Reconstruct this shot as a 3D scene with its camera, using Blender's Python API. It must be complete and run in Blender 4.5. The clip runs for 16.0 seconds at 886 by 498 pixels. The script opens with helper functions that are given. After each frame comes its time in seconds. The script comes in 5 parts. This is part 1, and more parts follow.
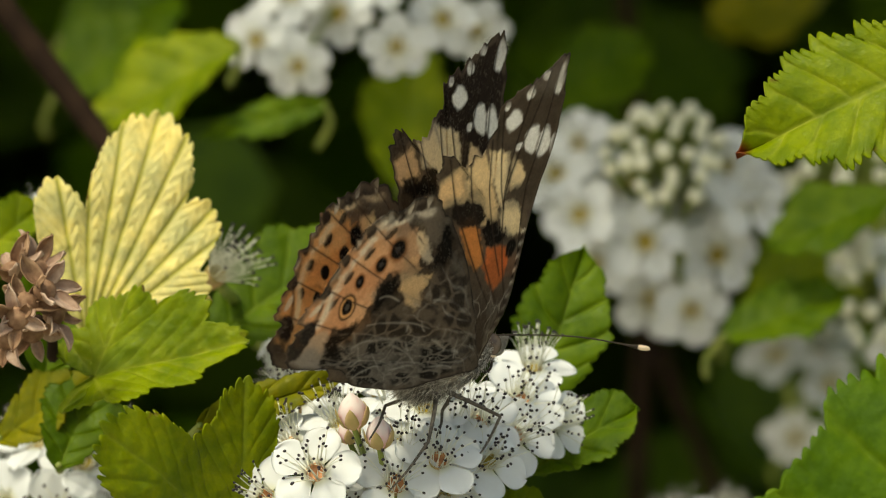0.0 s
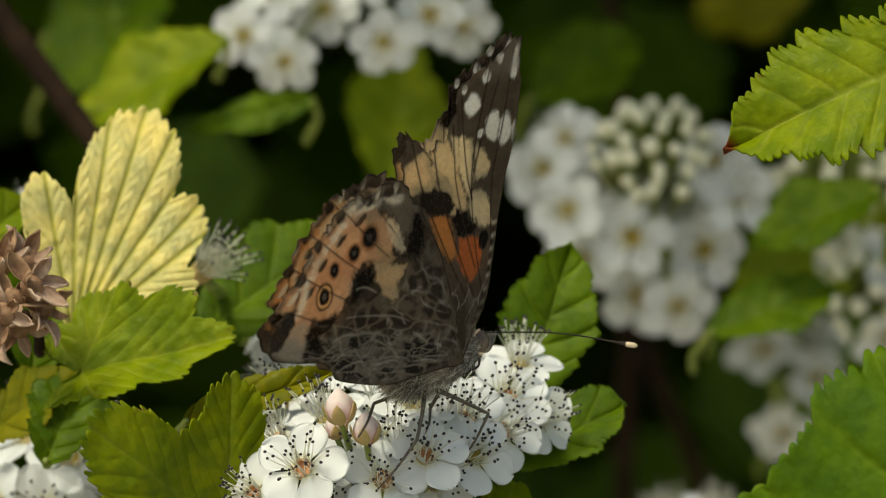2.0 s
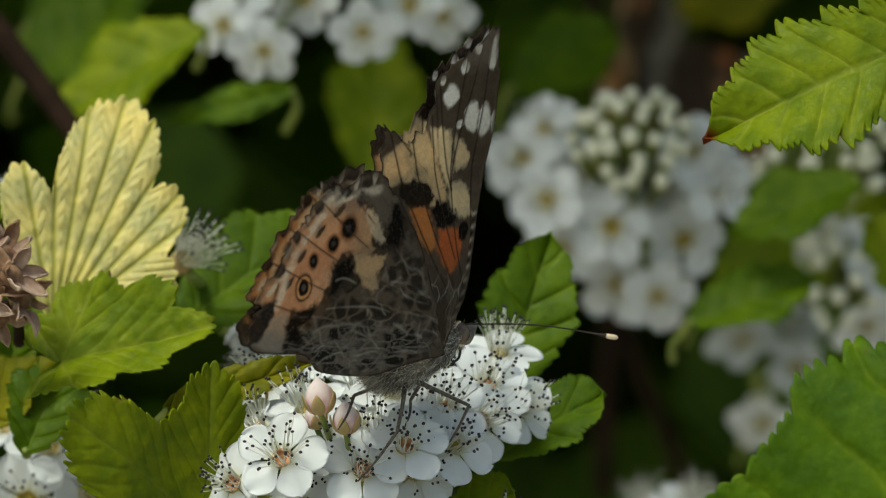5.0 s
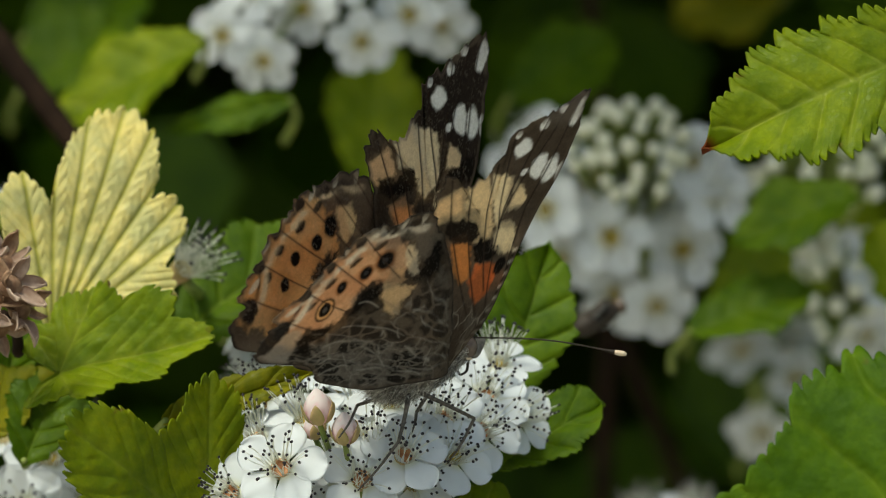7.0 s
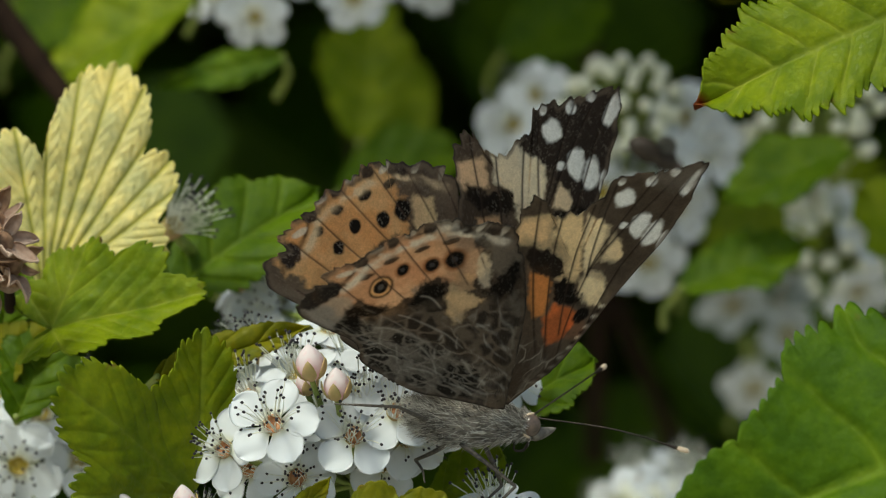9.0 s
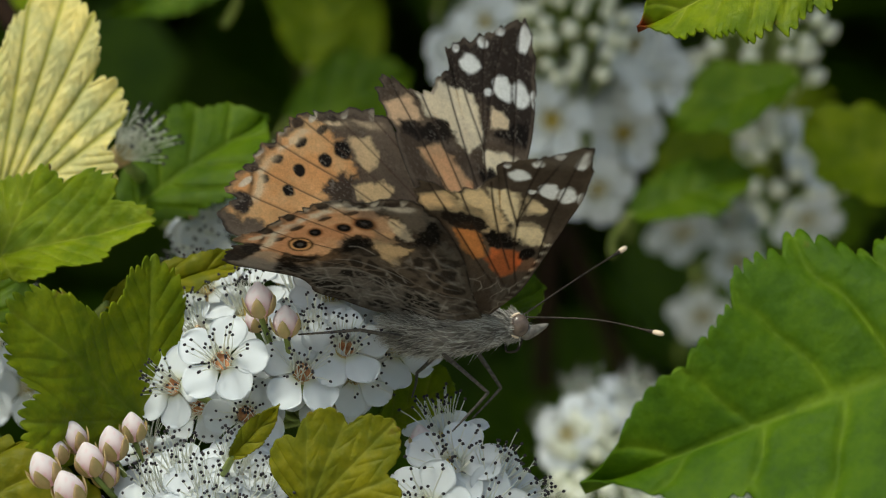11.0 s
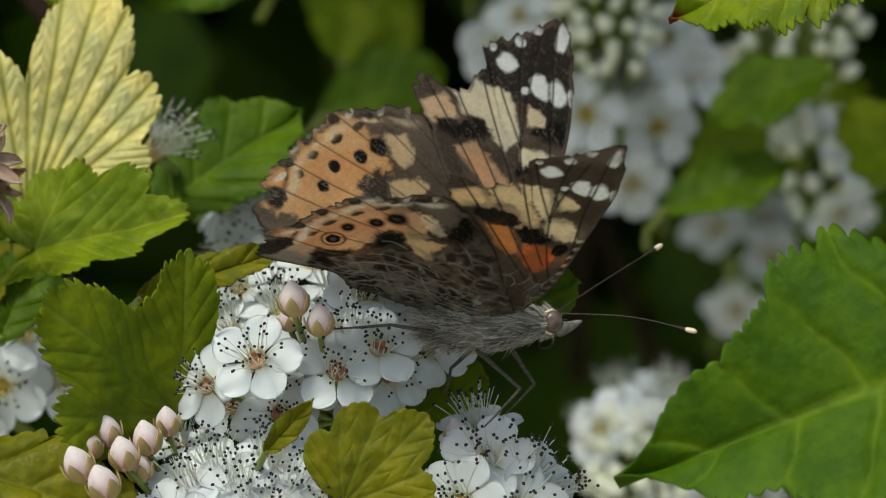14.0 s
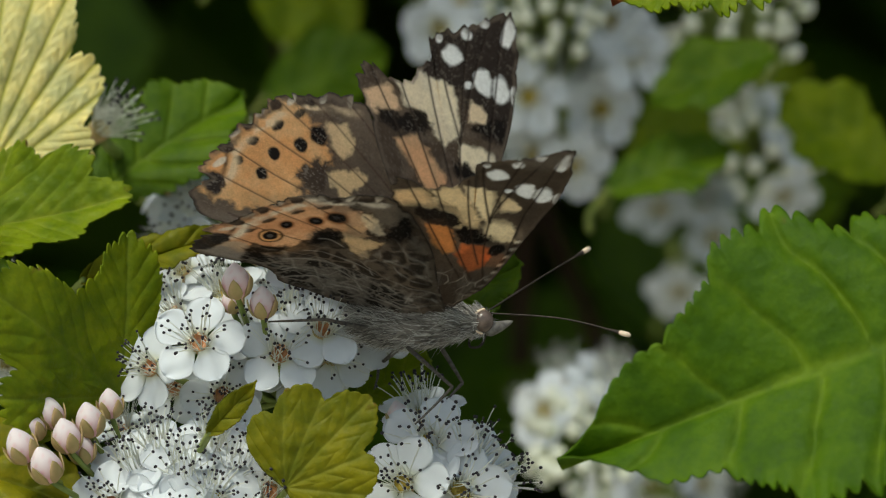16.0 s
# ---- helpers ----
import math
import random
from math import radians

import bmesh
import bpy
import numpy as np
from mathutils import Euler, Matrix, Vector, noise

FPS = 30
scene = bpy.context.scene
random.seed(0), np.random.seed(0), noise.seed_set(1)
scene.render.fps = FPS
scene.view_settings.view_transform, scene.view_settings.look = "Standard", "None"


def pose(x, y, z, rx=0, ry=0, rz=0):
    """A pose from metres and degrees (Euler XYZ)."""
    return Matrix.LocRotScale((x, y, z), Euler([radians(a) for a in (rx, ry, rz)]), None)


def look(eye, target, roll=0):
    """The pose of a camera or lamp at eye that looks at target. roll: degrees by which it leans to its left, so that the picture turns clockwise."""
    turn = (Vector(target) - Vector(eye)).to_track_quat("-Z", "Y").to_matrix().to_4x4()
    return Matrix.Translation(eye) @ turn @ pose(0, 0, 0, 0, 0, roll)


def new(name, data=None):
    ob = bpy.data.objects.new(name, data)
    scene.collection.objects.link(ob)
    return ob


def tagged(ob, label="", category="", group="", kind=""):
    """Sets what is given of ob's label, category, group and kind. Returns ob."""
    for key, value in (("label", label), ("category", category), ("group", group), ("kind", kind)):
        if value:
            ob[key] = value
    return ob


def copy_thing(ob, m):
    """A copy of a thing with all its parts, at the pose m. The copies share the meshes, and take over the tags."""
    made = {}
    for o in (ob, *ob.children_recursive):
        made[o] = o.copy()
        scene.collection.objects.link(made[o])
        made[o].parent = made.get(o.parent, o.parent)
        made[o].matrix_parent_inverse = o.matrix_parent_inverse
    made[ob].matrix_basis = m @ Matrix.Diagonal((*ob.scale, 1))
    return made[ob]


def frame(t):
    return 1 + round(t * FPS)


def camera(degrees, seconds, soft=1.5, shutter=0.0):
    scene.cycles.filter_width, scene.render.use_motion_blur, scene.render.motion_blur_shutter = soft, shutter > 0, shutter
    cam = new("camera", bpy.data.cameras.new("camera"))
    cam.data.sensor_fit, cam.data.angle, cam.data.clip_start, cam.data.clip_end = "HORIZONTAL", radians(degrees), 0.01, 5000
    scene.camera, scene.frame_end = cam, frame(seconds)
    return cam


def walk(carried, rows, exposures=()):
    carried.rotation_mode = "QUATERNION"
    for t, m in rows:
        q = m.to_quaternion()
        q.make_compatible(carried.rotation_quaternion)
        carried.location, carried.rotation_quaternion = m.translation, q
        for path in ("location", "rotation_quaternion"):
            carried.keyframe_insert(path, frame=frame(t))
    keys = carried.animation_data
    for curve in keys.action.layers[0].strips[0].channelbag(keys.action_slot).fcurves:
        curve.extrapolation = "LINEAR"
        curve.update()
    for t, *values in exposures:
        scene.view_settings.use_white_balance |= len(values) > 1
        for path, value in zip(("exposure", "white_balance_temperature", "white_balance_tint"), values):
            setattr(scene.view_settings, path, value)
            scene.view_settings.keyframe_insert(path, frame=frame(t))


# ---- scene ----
# Lengths are worked out in millimetres (MM) round the butterfly, which sits at the world's origin; y points away from the lens.
MM = 0.001
FAR_EYE = 831.1
GRID = 18.0


def spot(a, b, d=0.0):
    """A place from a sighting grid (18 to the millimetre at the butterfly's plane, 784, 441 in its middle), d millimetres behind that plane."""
    k = (FAR_EYE + d) / FAR_EYE * MM
    return Vector(((a - 784) / GRID * k, d * MM, (441 - b) / GRID * k))


# ---- camera ----
EYE = Vector((0, -FAR_EYE * MM, 0))
AIM = [
    (0, -3.39, 0.44), (0.5, -3.56, 1.28), (1, -2.39, 1.33), (1.5, -1.72, 0.78), (2, -2.11, 0.00), (2.5, -2.56, -1.33),
    (3, -2.56, -1.89), (3.5, -1.83, -1.50), (4, -0.28, -1.11), (4.2, 0.00, -1.06), (6.3, -0.33, -0.89), (6.5, -0.28, -0.61),
    (7, 0.00, 0.00), (7.5, -0.22, 0.72), (8, -0.17, 0.89), (8.2, 0.00, 0.83), (8.5, 0.22, 0.67), (8.8, 0.67, -2.06),
    (9, 0.78, -4.33), (9.2, 1.94, -6.56), (9.5, 5.44, -8.83), (9.7, 6.17, -9.28), (11.8, 4.56, -12.17), (12, 2.50, -12.06),
    (12.5, 1.00, -12.00), (13, 1.00, -11.83), (13.5, 1.33, -11.72), (14, 2.44, -12.06), (14.5, 4.67, -12.67), (15, 6.94, -13.50),
    (15.5, 8.22, -14.00), (16, 8.06, -13.83),
]
cam = camera(6.0, 16.0, soft=1.15)
cam.data.dof.use_dof = True
cam.data.dof.focus_distance = 0.826
cam.data.dof.aperture_fstop = 38.0
walk(cam, [(t, look(EYE, (x * MM, 0, z * MM))) for t, x, z in AIM],
     exposures=[(0, 0.50, 8550, -4), (1.0, 0.45, 8500, -4), (2.2, 0.25, 8150, -4), (3.0, 0.12, 7700, -4), (4.2, 0.08, 7150, -5), (7.0, 0.18, 7100, -6), (9.7, 0.14, 6850, -5), (12, 0.08, 6750, -4), (16, 0.06, 6750, -4)])

# ---- world, sun ----
SUN_EL, SUN_AZ = 57, -138
world = bpy.data.worlds.new("sky")
scene.world = world
world.use_nodes = True
wn = world.node_tree.nodes
sky = wn.new("ShaderNodeTexSky")
sky.sky_type, sky.sun_disc = "NISHITA", False
sky.sun_elevation, sky.sun_rotation = radians(SUN_EL), radians(SUN_AZ)
sky.air_density, sky.dust_density = 1.0, 3.0
world.node_tree.links.new(sky.outputs[0], wn["Background"].inputs[0])
wn["Background"].inputs[1].default_value = 0.13
sun = new("sun", bpy.data.lights.new("sun", "SUN"))
sun.data.energy, sun.data.angle, sun.data.color = 2.3, radians(16), (1.0, 0.975, 0.93)
az, el = radians(SUN_AZ), radians(SUN_EL)
toward = Vector((math.sin(az) * math.cos(el), math.cos(az) * math.cos(el), math.sin(el)))
sun.matrix_world = look(toward, (0, 0, 0))


# ---- materials ----
def material(name):
    m = bpy.data.materials.new(name)
    m.use_nodes = True
    n, l = m.node_tree.nodes, m.node_tree.links
    return m, n, l, n["Principled BSDF"]


def node(n, kind, **values):
    x = n.new(kind)
    for key, value in values.items():
        x.inputs[key].default_value = value
    return x


def noise_at(n, l, scale, detail=4, rough=0.55):
    tex = node(n, "ShaderNodeTexNoise", Scale=scale, Detail=detail, Roughness=rough)
    co = n.new("ShaderNodeTexCoord")
    l.new(co.outputs["Object"], tex.inputs["Vector"])
    return tex.outputs["Fac"]


def ramp(n, l, fac, stops):
    r = n.new("ShaderNodeValToRGB")
    while len(r.color_ramp.elements) < len(stops):
        r.color_ramp.elements.new(0.5)
    for e, (at, c) in zip(r.color_ramp.elements, stops):
        e.position, e.color = at, (*c, 1)
    l.new(fac, r.inputs[0])
    return r.outputs[0]


def mixed(n, l, fac, a, b, how="MIX"):
    x = n.new("ShaderNodeMix")
    x.data_type, x.blend_type = "RGBA", how
    for sock, v in ((x.inputs[0], fac), (x.inputs[6], a), (x.inputs[7], b)):
        if isinstance(v, (int, float)):
            sock.default_value = v
        elif isinstance(v, tuple):
            sock.default_value = (*v, 1)
        else:
            l.new(v, sock)
    return x.outputs[2]


def through_light(m, n, l, bsdf, color, share):
    """Lets part of the light through, as thin leaves, petals and wings do."""
    out = n["Material Output"]
    tr = n.new("ShaderNodeBsdfTranslucent")
    l.new(color, tr.inputs[0])
    mx = n.new("ShaderNodeMixShader")
    mx.inputs[0].default_value = share
    l.new(bsdf.outputs[0], mx.inputs[1])
    l.new(tr.outputs[0], mx.inputs[2])
    l.new(mx.outputs[0], out.inputs[0])


def leaf_material(name, deep, light, vein, rough=0.42, share=0.45, hue=0.25, mottle=(0.68, 0.76, 0.66)):
    m, n, l, b = material(name)
    at = n.new("ShaderNodeAttribute")
    at.attribute_name = "leaf"
    sep = n.new("ShaderNodeSeparateColor")
    l.new(at.outputs["Color"], sep.inputs[0])
    big = noise_at(n, l, 90, 3)
    fine = noise_at(n, l, 1400, 3)
    body = ramp(n, l, big, [(0.3, deep), (0.72, light)])
    body = mixed(n, l, hue, body, ramp(n, l, fine, [(0.35, deep), (0.65, light)]))
    col = mixed(n, l, sep.outputs[0], body, vein)
    brown = ramp(n, l, noise_at(n, l, 500, 4), [(0.66, (0, 0, 0)), (0.72, (1, 1, 1))])
    edge = n.new("ShaderNodeMath")
    edge.operation = "MULTIPLY"
    l.new(brown, edge.inputs[0])
    l.new(sep.outputs[1], edge.inputs[1])
    col = mixed(n, l, edge.outputs[0], col, (0.16, 0.08, 0.02))
    col = mixed(n, l, sep.outputs[2], col, (0.22, 0.03, 0.012))
    l.new(col, b.inputs["Base Color"])
    b.inputs["Roughness"].default_value = rough
    b.inputs["Specular IOR Level"].default_value = 0.2
    cells = node(n, "ShaderNodeTexVoronoi", Scale=1500.0)
    cells.feature = "DISTANCE_TO_EDGE"
    co = n.new("ShaderNodeTexCoord")
    warp = mixed(n, l, 0.0006, co.outputs["Object"], node(n, "ShaderNodeTexNoise", Scale=700.0).outputs["Color"], "ADD")
    l.new(warp, cells.inputs["Vector"])
    soft = n.new("ShaderNodeMath")
    soft.operation = "MINIMUM"
    soft.inputs[1].default_value = 0.09
    l.new(cells.outputs["Distance"], soft.inputs[0])
    bump = node(n, "ShaderNodeBump", Strength=0.35, Distance=0.0003)
    l.new(soft.outputs[0], bump.inputs["Height"])
    bump2 = node(n, "ShaderNodeBump", Strength=0.75, Distance=0.0005)
    l.new(noise_at(n, l, 520, 4), bump2.inputs["Height"])
    l.new(bump.outputs[0], bump2.inputs["Normal"])
    l.new(bump2.outputs[0], b.inputs["Normal"])
    line = ramp(n, l, cells.outputs["Distance"], [(0.0, (0.22, 0.22, 0.22)), (0.07, (0, 0, 0))])
    col = mixed(n, l, line, col, vein)
    blotch = ramp(n, l, noise_at(n, l, 230, 5, 0.65), [(0.40, mottle), (0.64, (1.20, 1.14, 1.0))])
    col = mixed(n, l, 1.0, col, blotch, "MULTIPLY")
    l.new(col, b.inputs["Base Color"])
    warm = mixed(n, l, 1.0, col, (1.0, 1.0, 0.35), "MULTIPLY")
    through_light(m, n, l, b, warm, share)
    return m


def plain_material(name, dark, light, scale=600, rough=0.6, share=0.0, spec=0.4, bump=0.3):
    m, n, l, b = material(name)
    col = ramp(n, l, noise_at(n, l, scale, 4), [(0.3, dark), (0.7, light)])
    l.new(col, b.inputs["Base Color"])
    b.inputs["Roughness"].default_value = rough
    b.inputs["Specular IOR Level"].default_value = spec
    bn = node(n, "ShaderNodeBump", Strength=bump, Distance=0.0001)
    l.new(noise_at(n, l, scale * 3, 3), bn.inputs["Height"])
    l.new(bn.outputs[0], b.inputs["Normal"])
    if share:
        through_light(m, n, l, b, col, share)
    return m


def petal_material(name, base, tint):
    m, n, l, b = material(name)
    at = n.new("ShaderNodeAttribute")
    at.attribute_name = "leaf"
    sep = n.new("ShaderNodeSeparateColor")
    l.new(at.outputs["Color"], sep.inputs[0])
    col = mixed(n, l, sep.outputs[0], base, tint)
    col = mixed(n, l, 0.12, col, ramp(n, l, noise_at(n, l, 700, 4), [(0.35, (0.6, 0.62, 0.6)), (0.65, base)]))
    l.new(col, b.inputs["Base Color"])
    b.inputs["Roughness"].default_value = 0.55
    b.inputs["Specular IOR Level"].default_value = 0.3
    bn = node(n, "ShaderNodeBump", Strength=0.15, Distance=0.0001)
    l.new(noise_at(n, l, 1800, 3), bn.inputs["Height"])
    l.new(bn.outputs[0], b.inputs["Normal"])
    through_light(m, n, l, b, col, 0.35)
    return m


def wing_material(name):
    m, n, l, b = material(name)
    at = n.new("ShaderNodeAttribute")
    at.attribute_name = "scales"
    grain = ramp(n, l, noise_at(n, l, 5200, 2, 0.7), [(0.25, (0.74, 0.73, 0.72)), (0.75, (1.0, 1.0, 1.0))])
    col = mixed(n, l, 1.0, at.outputs["Color"], grain, "MULTIPLY")
    l.new(col, b.inputs["Base Color"])
    b.inputs["Roughness"].default_value = 0.62
    b.inputs["Specular IOR Level"].default_value = 0.12
    bn = node(n, "ShaderNodeBump", Strength=0.4, Distance=0.00006)
    l.new(noise_at(n, l, 4200, 2), bn.inputs["Height"])
    l.new(bn.outputs[0], b.inputs["Normal"])
    lit = n.new("ShaderNodeGamma")
    lit.inputs[1].default_value = 0.82
    l.new(col, lit.inputs[0])
    through_light(m, n, l, b, lit.outputs[0], 0.62)
    return m


GREEN = leaf_material("leaf_green", (0.0782, 0.1486, 0.003128), (0.1329, 0.2268, 0.005474), (0.172, 0.2581, 0.01564))
LIME = leaf_material("leaf_lime", (0.1655, 0.2446, 0.004317), (0.259, 0.3309, 0.008633), (0.3021, 0.3597, 0.03597))
OLIVE = leaf_material("leaf_olive", (0.1866, 0.1938, 0.004306), (0.3014, 0.2799, 0.01076), (0.2583, 0.2583, 0.02153))
YELLOW = leaf_material("leaf_yellow", (0.80, 0.71, 0.29), (0.92, 0.87, 0.52), (0.50, 0.48, 0.10), rough=0.5, mottle=(0.85, 0.87, 0.80))
MOSS = leaf_material("leaf_moss", (0.15, 0.225, 0.003), (0.29, 0.335, 0.010), (0.23, 0.29, 0.02))
DEEP = leaf_material("leaf_deep", (0.066, 0.145, 0.001), (0.098, 0.195, 0.002), (0.17, 0.27, 0.010), rough=0.55)
DIM = leaf_material("leaf_dim", (0.075, 0.15, 0.003), (0.115, 0.21, 0.006), (0.13, 0.22, 0.01))
# Darker copy of the leaf green: the shrub's inner shade put into colour.
SHADED = leaf_material("leaf_shaded", (0.038, 0.085, 0.003), (0.075, 0.14, 0.006), (0.07, 0.11, 0.01), share=0.3)
PETAL = petal_material("petal_white", (0.82, 0.845, 0.88), (0.70, 0.70, 0.50))
BUDSKIN = petal_material("bud_skin", (0.92, 0.82, 0.83), (0.86, 0.46, 0.50))
BUDCREAM = petal_material("bud_cream", (0.92, 0.92, 0.82), (0.72, 0.76, 0.48))
SEPAL = plain_material("sepal", (0.40, 0.38, 0.11), (0.68, 0.44, 0.26), 420, 0.6, 0.3)
CUP_RED = plain_material("cup_red", (0.30, 0.09, 0.03), (0.58, 0.30, 0.12), 1500, 0.4)
CUP_GOLD = plain_material("cup_gold", (0.28, 0.19, 0.02), (0.52, 0.40, 0.06), 1500, 0.4)
FILAMENT = plain_material("filament", (0.80, 0.81, 0.74), (0.90, 0.90, 0.84), 900, 0.5, 0.5)
ANTHER = plain_material("anther", (0.012, 0.010, 0.014), (0.035, 0.025, 0.035), 2500, 0.55)
STEM = plain_material("stem_green", (0.14, 0.20, 0.04), (0.26, 0.30, 0.07), 500, 0.55)
TWIG = plain_material("bark", (0.012, 0.007, 0.005), (0.035, 0.02, 0.013), 300, 0.9, 0, 0.1)
DRIED = plain_material("dried_flower", (0.13, 0.055, 0.028), (0.42, 0.26, 0.16), 700, 0.75, 0.15)
STRAW = plain_material("dried_sepal", (0.30, 0.17, 0.12), (0.66, 0.50, 0.40), 500, 0.75, 0.25)
# Ground out of view, made pale to bounce light under the wings.
BOUNCE = plain_material("bounce_ground", (0.26, 0.24, 0.19), (0.46, 0.43, 0.36), 60, 0.95)
WING = wing_material("wing_scales")
HAIR = plain_material("grey_hair", (0.05, 0.042, 0.035), (0.38, 0.34, 0.30), 380, 0.85, 0, 0.2, 0.8)


def fur_material(name, stops):
    m, n, l, b = material(name)
    co, squeeze = n.new("ShaderNodeTexCoord"), n.new("ShaderNodeMapping")
    squeeze.inputs["Scale"].default_value = (0.22, 1.0, 1.0)
    squeeze.inputs["Rotation"].default_value = (0, radians(-14), 0)
    l.new(co.outputs["Object"], squeeze.inputs["Vector"])
    lock = node(n, "ShaderNodeTexNoise", Scale=900.0, Detail=3.0)
    l.new(squeeze.outputs[0], lock.inputs["Vector"])
    tone = mixed(n, l, 0.4, lock.outputs["Fac"], n.new("ShaderNodeNewGeometry").outputs["Random Per Island"])
    l.new(ramp(n, l, tone, stops), b.inputs["Base Color"])
    b.inputs["Roughness"].default_value = 0.7
    b.inputs["Specular IOR Level"].default_value = 0.2
    return m


FUR = fur_material("streaked_fur", [(0.28, (0.06, 0.053, 0.046)), (0.42, (0.22, 0.20, 0.175)), (0.54, (0.44, 0.41, 0.37)), (0.7, (0.72, 0.69, 0.63))])
CHITIN = plain_material("dark_chitin", (0.015, 0.012, 0.010), (0.06, 0.045, 0.035), 2500, 0.5, 0, 0.2)
LEGSKIN = plain_material("leg_scales", (0.03, 0.024, 0.02), (0.13, 0.11, 0.09), 3000, 0.6)
EYEGLASS = plain_material("eye_brown", (0.05, 0.035, 0.028), (0.17, 0.12, 0.095), 900, 0.25, 0, 0.5)
PALPSKIN = plain_material("palp_scales", (0.06, 0.05, 0.045), (0.26, 0.24, 0.21), 1100, 0.7)
CREAM = plain_material("club_tip", (0.7, 0.5, 0.35), (0.85, 0.72, 0.55), 2500, 0.5)
FLYWING = plain_material("fly_wing", (0.10, 0.10, 0.10), (0.25, 0.25, 0.24), 900, 0.3, 0.5)


# ---- builders ----
rng = np.random.default_rng(7)


def part(name, mesh, mat, parent=None, label="", m=None):
    """One mesh object under a thing or a part."""
    ob = new(name, mesh)
    if mat is not None and not mesh.materials:
        mesh.materials.append(mat)
    if parent is not None:
        ob.parent = parent
    if m is not None:
        ob.matrix_basis = m
    return tagged(ob, label)


def thing(name, label, category, m=None, group="", kind=""):
    ob = new(name)
    ob.empty_display_size = 0.005
    if m is not None:
        ob.matrix_basis = m
    return tagged(ob, label, category, group, kind)


def mesh_of(name, verts, faces, colors=None, layer="leaf", smooth=True):
    me = bpy.data.meshes.new(name)
    verts = np.asarray(verts, np.float32)
    faces = np.asarray(faces, np.int32)
    me.vertices.add(len(verts))
    me.vertices.foreach_set("co", verts.ravel())
    k = faces.shape[1]
    me.loops.add(faces.size)
    me.loops.foreach_set("vertex_index", faces.ravel())
    me.polygons.add(len(faces))
    me.polygons.foreach_set("loop_start", np.arange(0, faces.size, k, dtype=np.int32))
    me.polygons.foreach_set("use_smooth", np.full(len(faces), smooth))
    me.update(calc_edges=True)
    me.validate()
    if colors is not None:
        at = me.color_attributes.new(layer, "FLOAT_COLOR", "POINT")
        c = np.ones((len(verts), 4), np.float32)
        c[:, :3] = colors
        at.data.foreach_set("color", c.ravel())
    return me


def grid_faces(ny, nx, wrap=False, start=0, flip=False):
    j, i = np.meshgrid(np.arange(ny - 1), np.arange(nx if wrap else nx - 1), indexing="ij")
    i2 = (i + 1) % nx
    q = np.stack([j * nx + i, j * nx + i2, (j + 1) * nx + i2, (j + 1) * nx + i], -1).reshape(-1, 4) + start
    return q[:, ::-1] if flip else q


def sheet(name, p, thick, front=None, back=None, wrap=False, layer="leaf"):
    """A thin curved body from a grid of places: two skins and a rim."""
    ny, nx, _ = p.shape
    if wrap:
        di = np.roll(p, -1, 1) - np.roll(p, 1, 1)
    else:
        di = np.gradient(p, axis=1)
    dj = np.gradient(p, axis=0)
    nrm = np.cross(di, dj)
    nrm /= np.linalg.norm(nrm, axis=2, keepdims=True) + 1e-12
    a, b = p + nrm * thick / 2, p - nrm * thick / 2
    n = ny * nx
    faces = [grid_faces(ny, nx, wrap), grid_faces(ny, nx, wrap, n, True)]
    if wrap:
        i = np.arange(nx)
        rim = [(ny - 1) * nx + i]
    else:
        rim = [np.arange(nx), (ny - 1) * nx + np.arange(nx), np.arange(ny) * nx, np.arange(ny) * nx + nx - 1]
    for r in rim:
        s = np.roll(r, -1) if wrap else r[1:]
        t = r if wrap else r[:-1]
        faces.append(np.stack([t, s, s + n, t + n], -1))
    cols = None
    if front is not None:
        cols = np.concatenate([front.reshape(-1, 3), (front if back is None else back).reshape(-1, 3)])
    return mesh_of(name, np.concatenate([a.reshape(-1, 3), b.reshape(-1, 3)]), np.concatenate(faces), cols, layer)


def tube_arrays(points, radii, sides=7):
    """Rings round a line of places, with pinched ends."""
    p = np.asarray(points, float)
    r = np.asarray(radii, float) * np.ones(len(p))
    t = np.gradient(p, axis=0)
    t /= np.linalg.norm(t, axis=1, keepdims=True) + 1e-12
    ref = np.array([0.3, 0.2, 0.93]) if abs(t[0] @ (0.3, 0.2, 0.93)) < 0.9 else np.array([1.0, 0.1, 0])
    u = np.cross(t, ref)
    u /= np.linalg.norm(u, axis=1, keepdims=True) + 1e-12
    v = np.cross(t, u)
    a = np.linspace(0, 2 * np.pi, sides, endpoint=False)
    ring = np.cos(a)[None, :, None] * u[:, None] + np.sin(a)[None, :, None] * v[:, None]
    body = p[:, None] + ring * r[:, None, None]
    body = np.concatenate([np.repeat(p[:1, None], sides, 1), body, np.repeat(p[-1:, None], sides, 1)])
    return body.reshape(-1, 3), grid_faces(len(p) + 2, sides, True)


def tube(name, points, radii, sides=7):
    return mesh_of(name, *tube_arrays(points, radii, sides))


def curve_points(knots, n):
    """A smooth line through a few knots."""
    k = np.asarray(knots, float)
    k = np.concatenate([[2 * k[0] - k[1]], k, [2 * k[-1] - k[-2]]])
    s = np.linspace(0, len(k) - 3 - 1e-9, n)
    i = s.astype(int)
    f = (s - i)[:, None]
    a, b, c, d = k[i], k[i + 1], k[i + 2], k[i + 3]
    return 0.5 * (2 * b + (c - a) * f + (2 * a - 5 * b + 4 * c - d) * f**2 + (3 * b - a - 3 * c + d) * f**3)


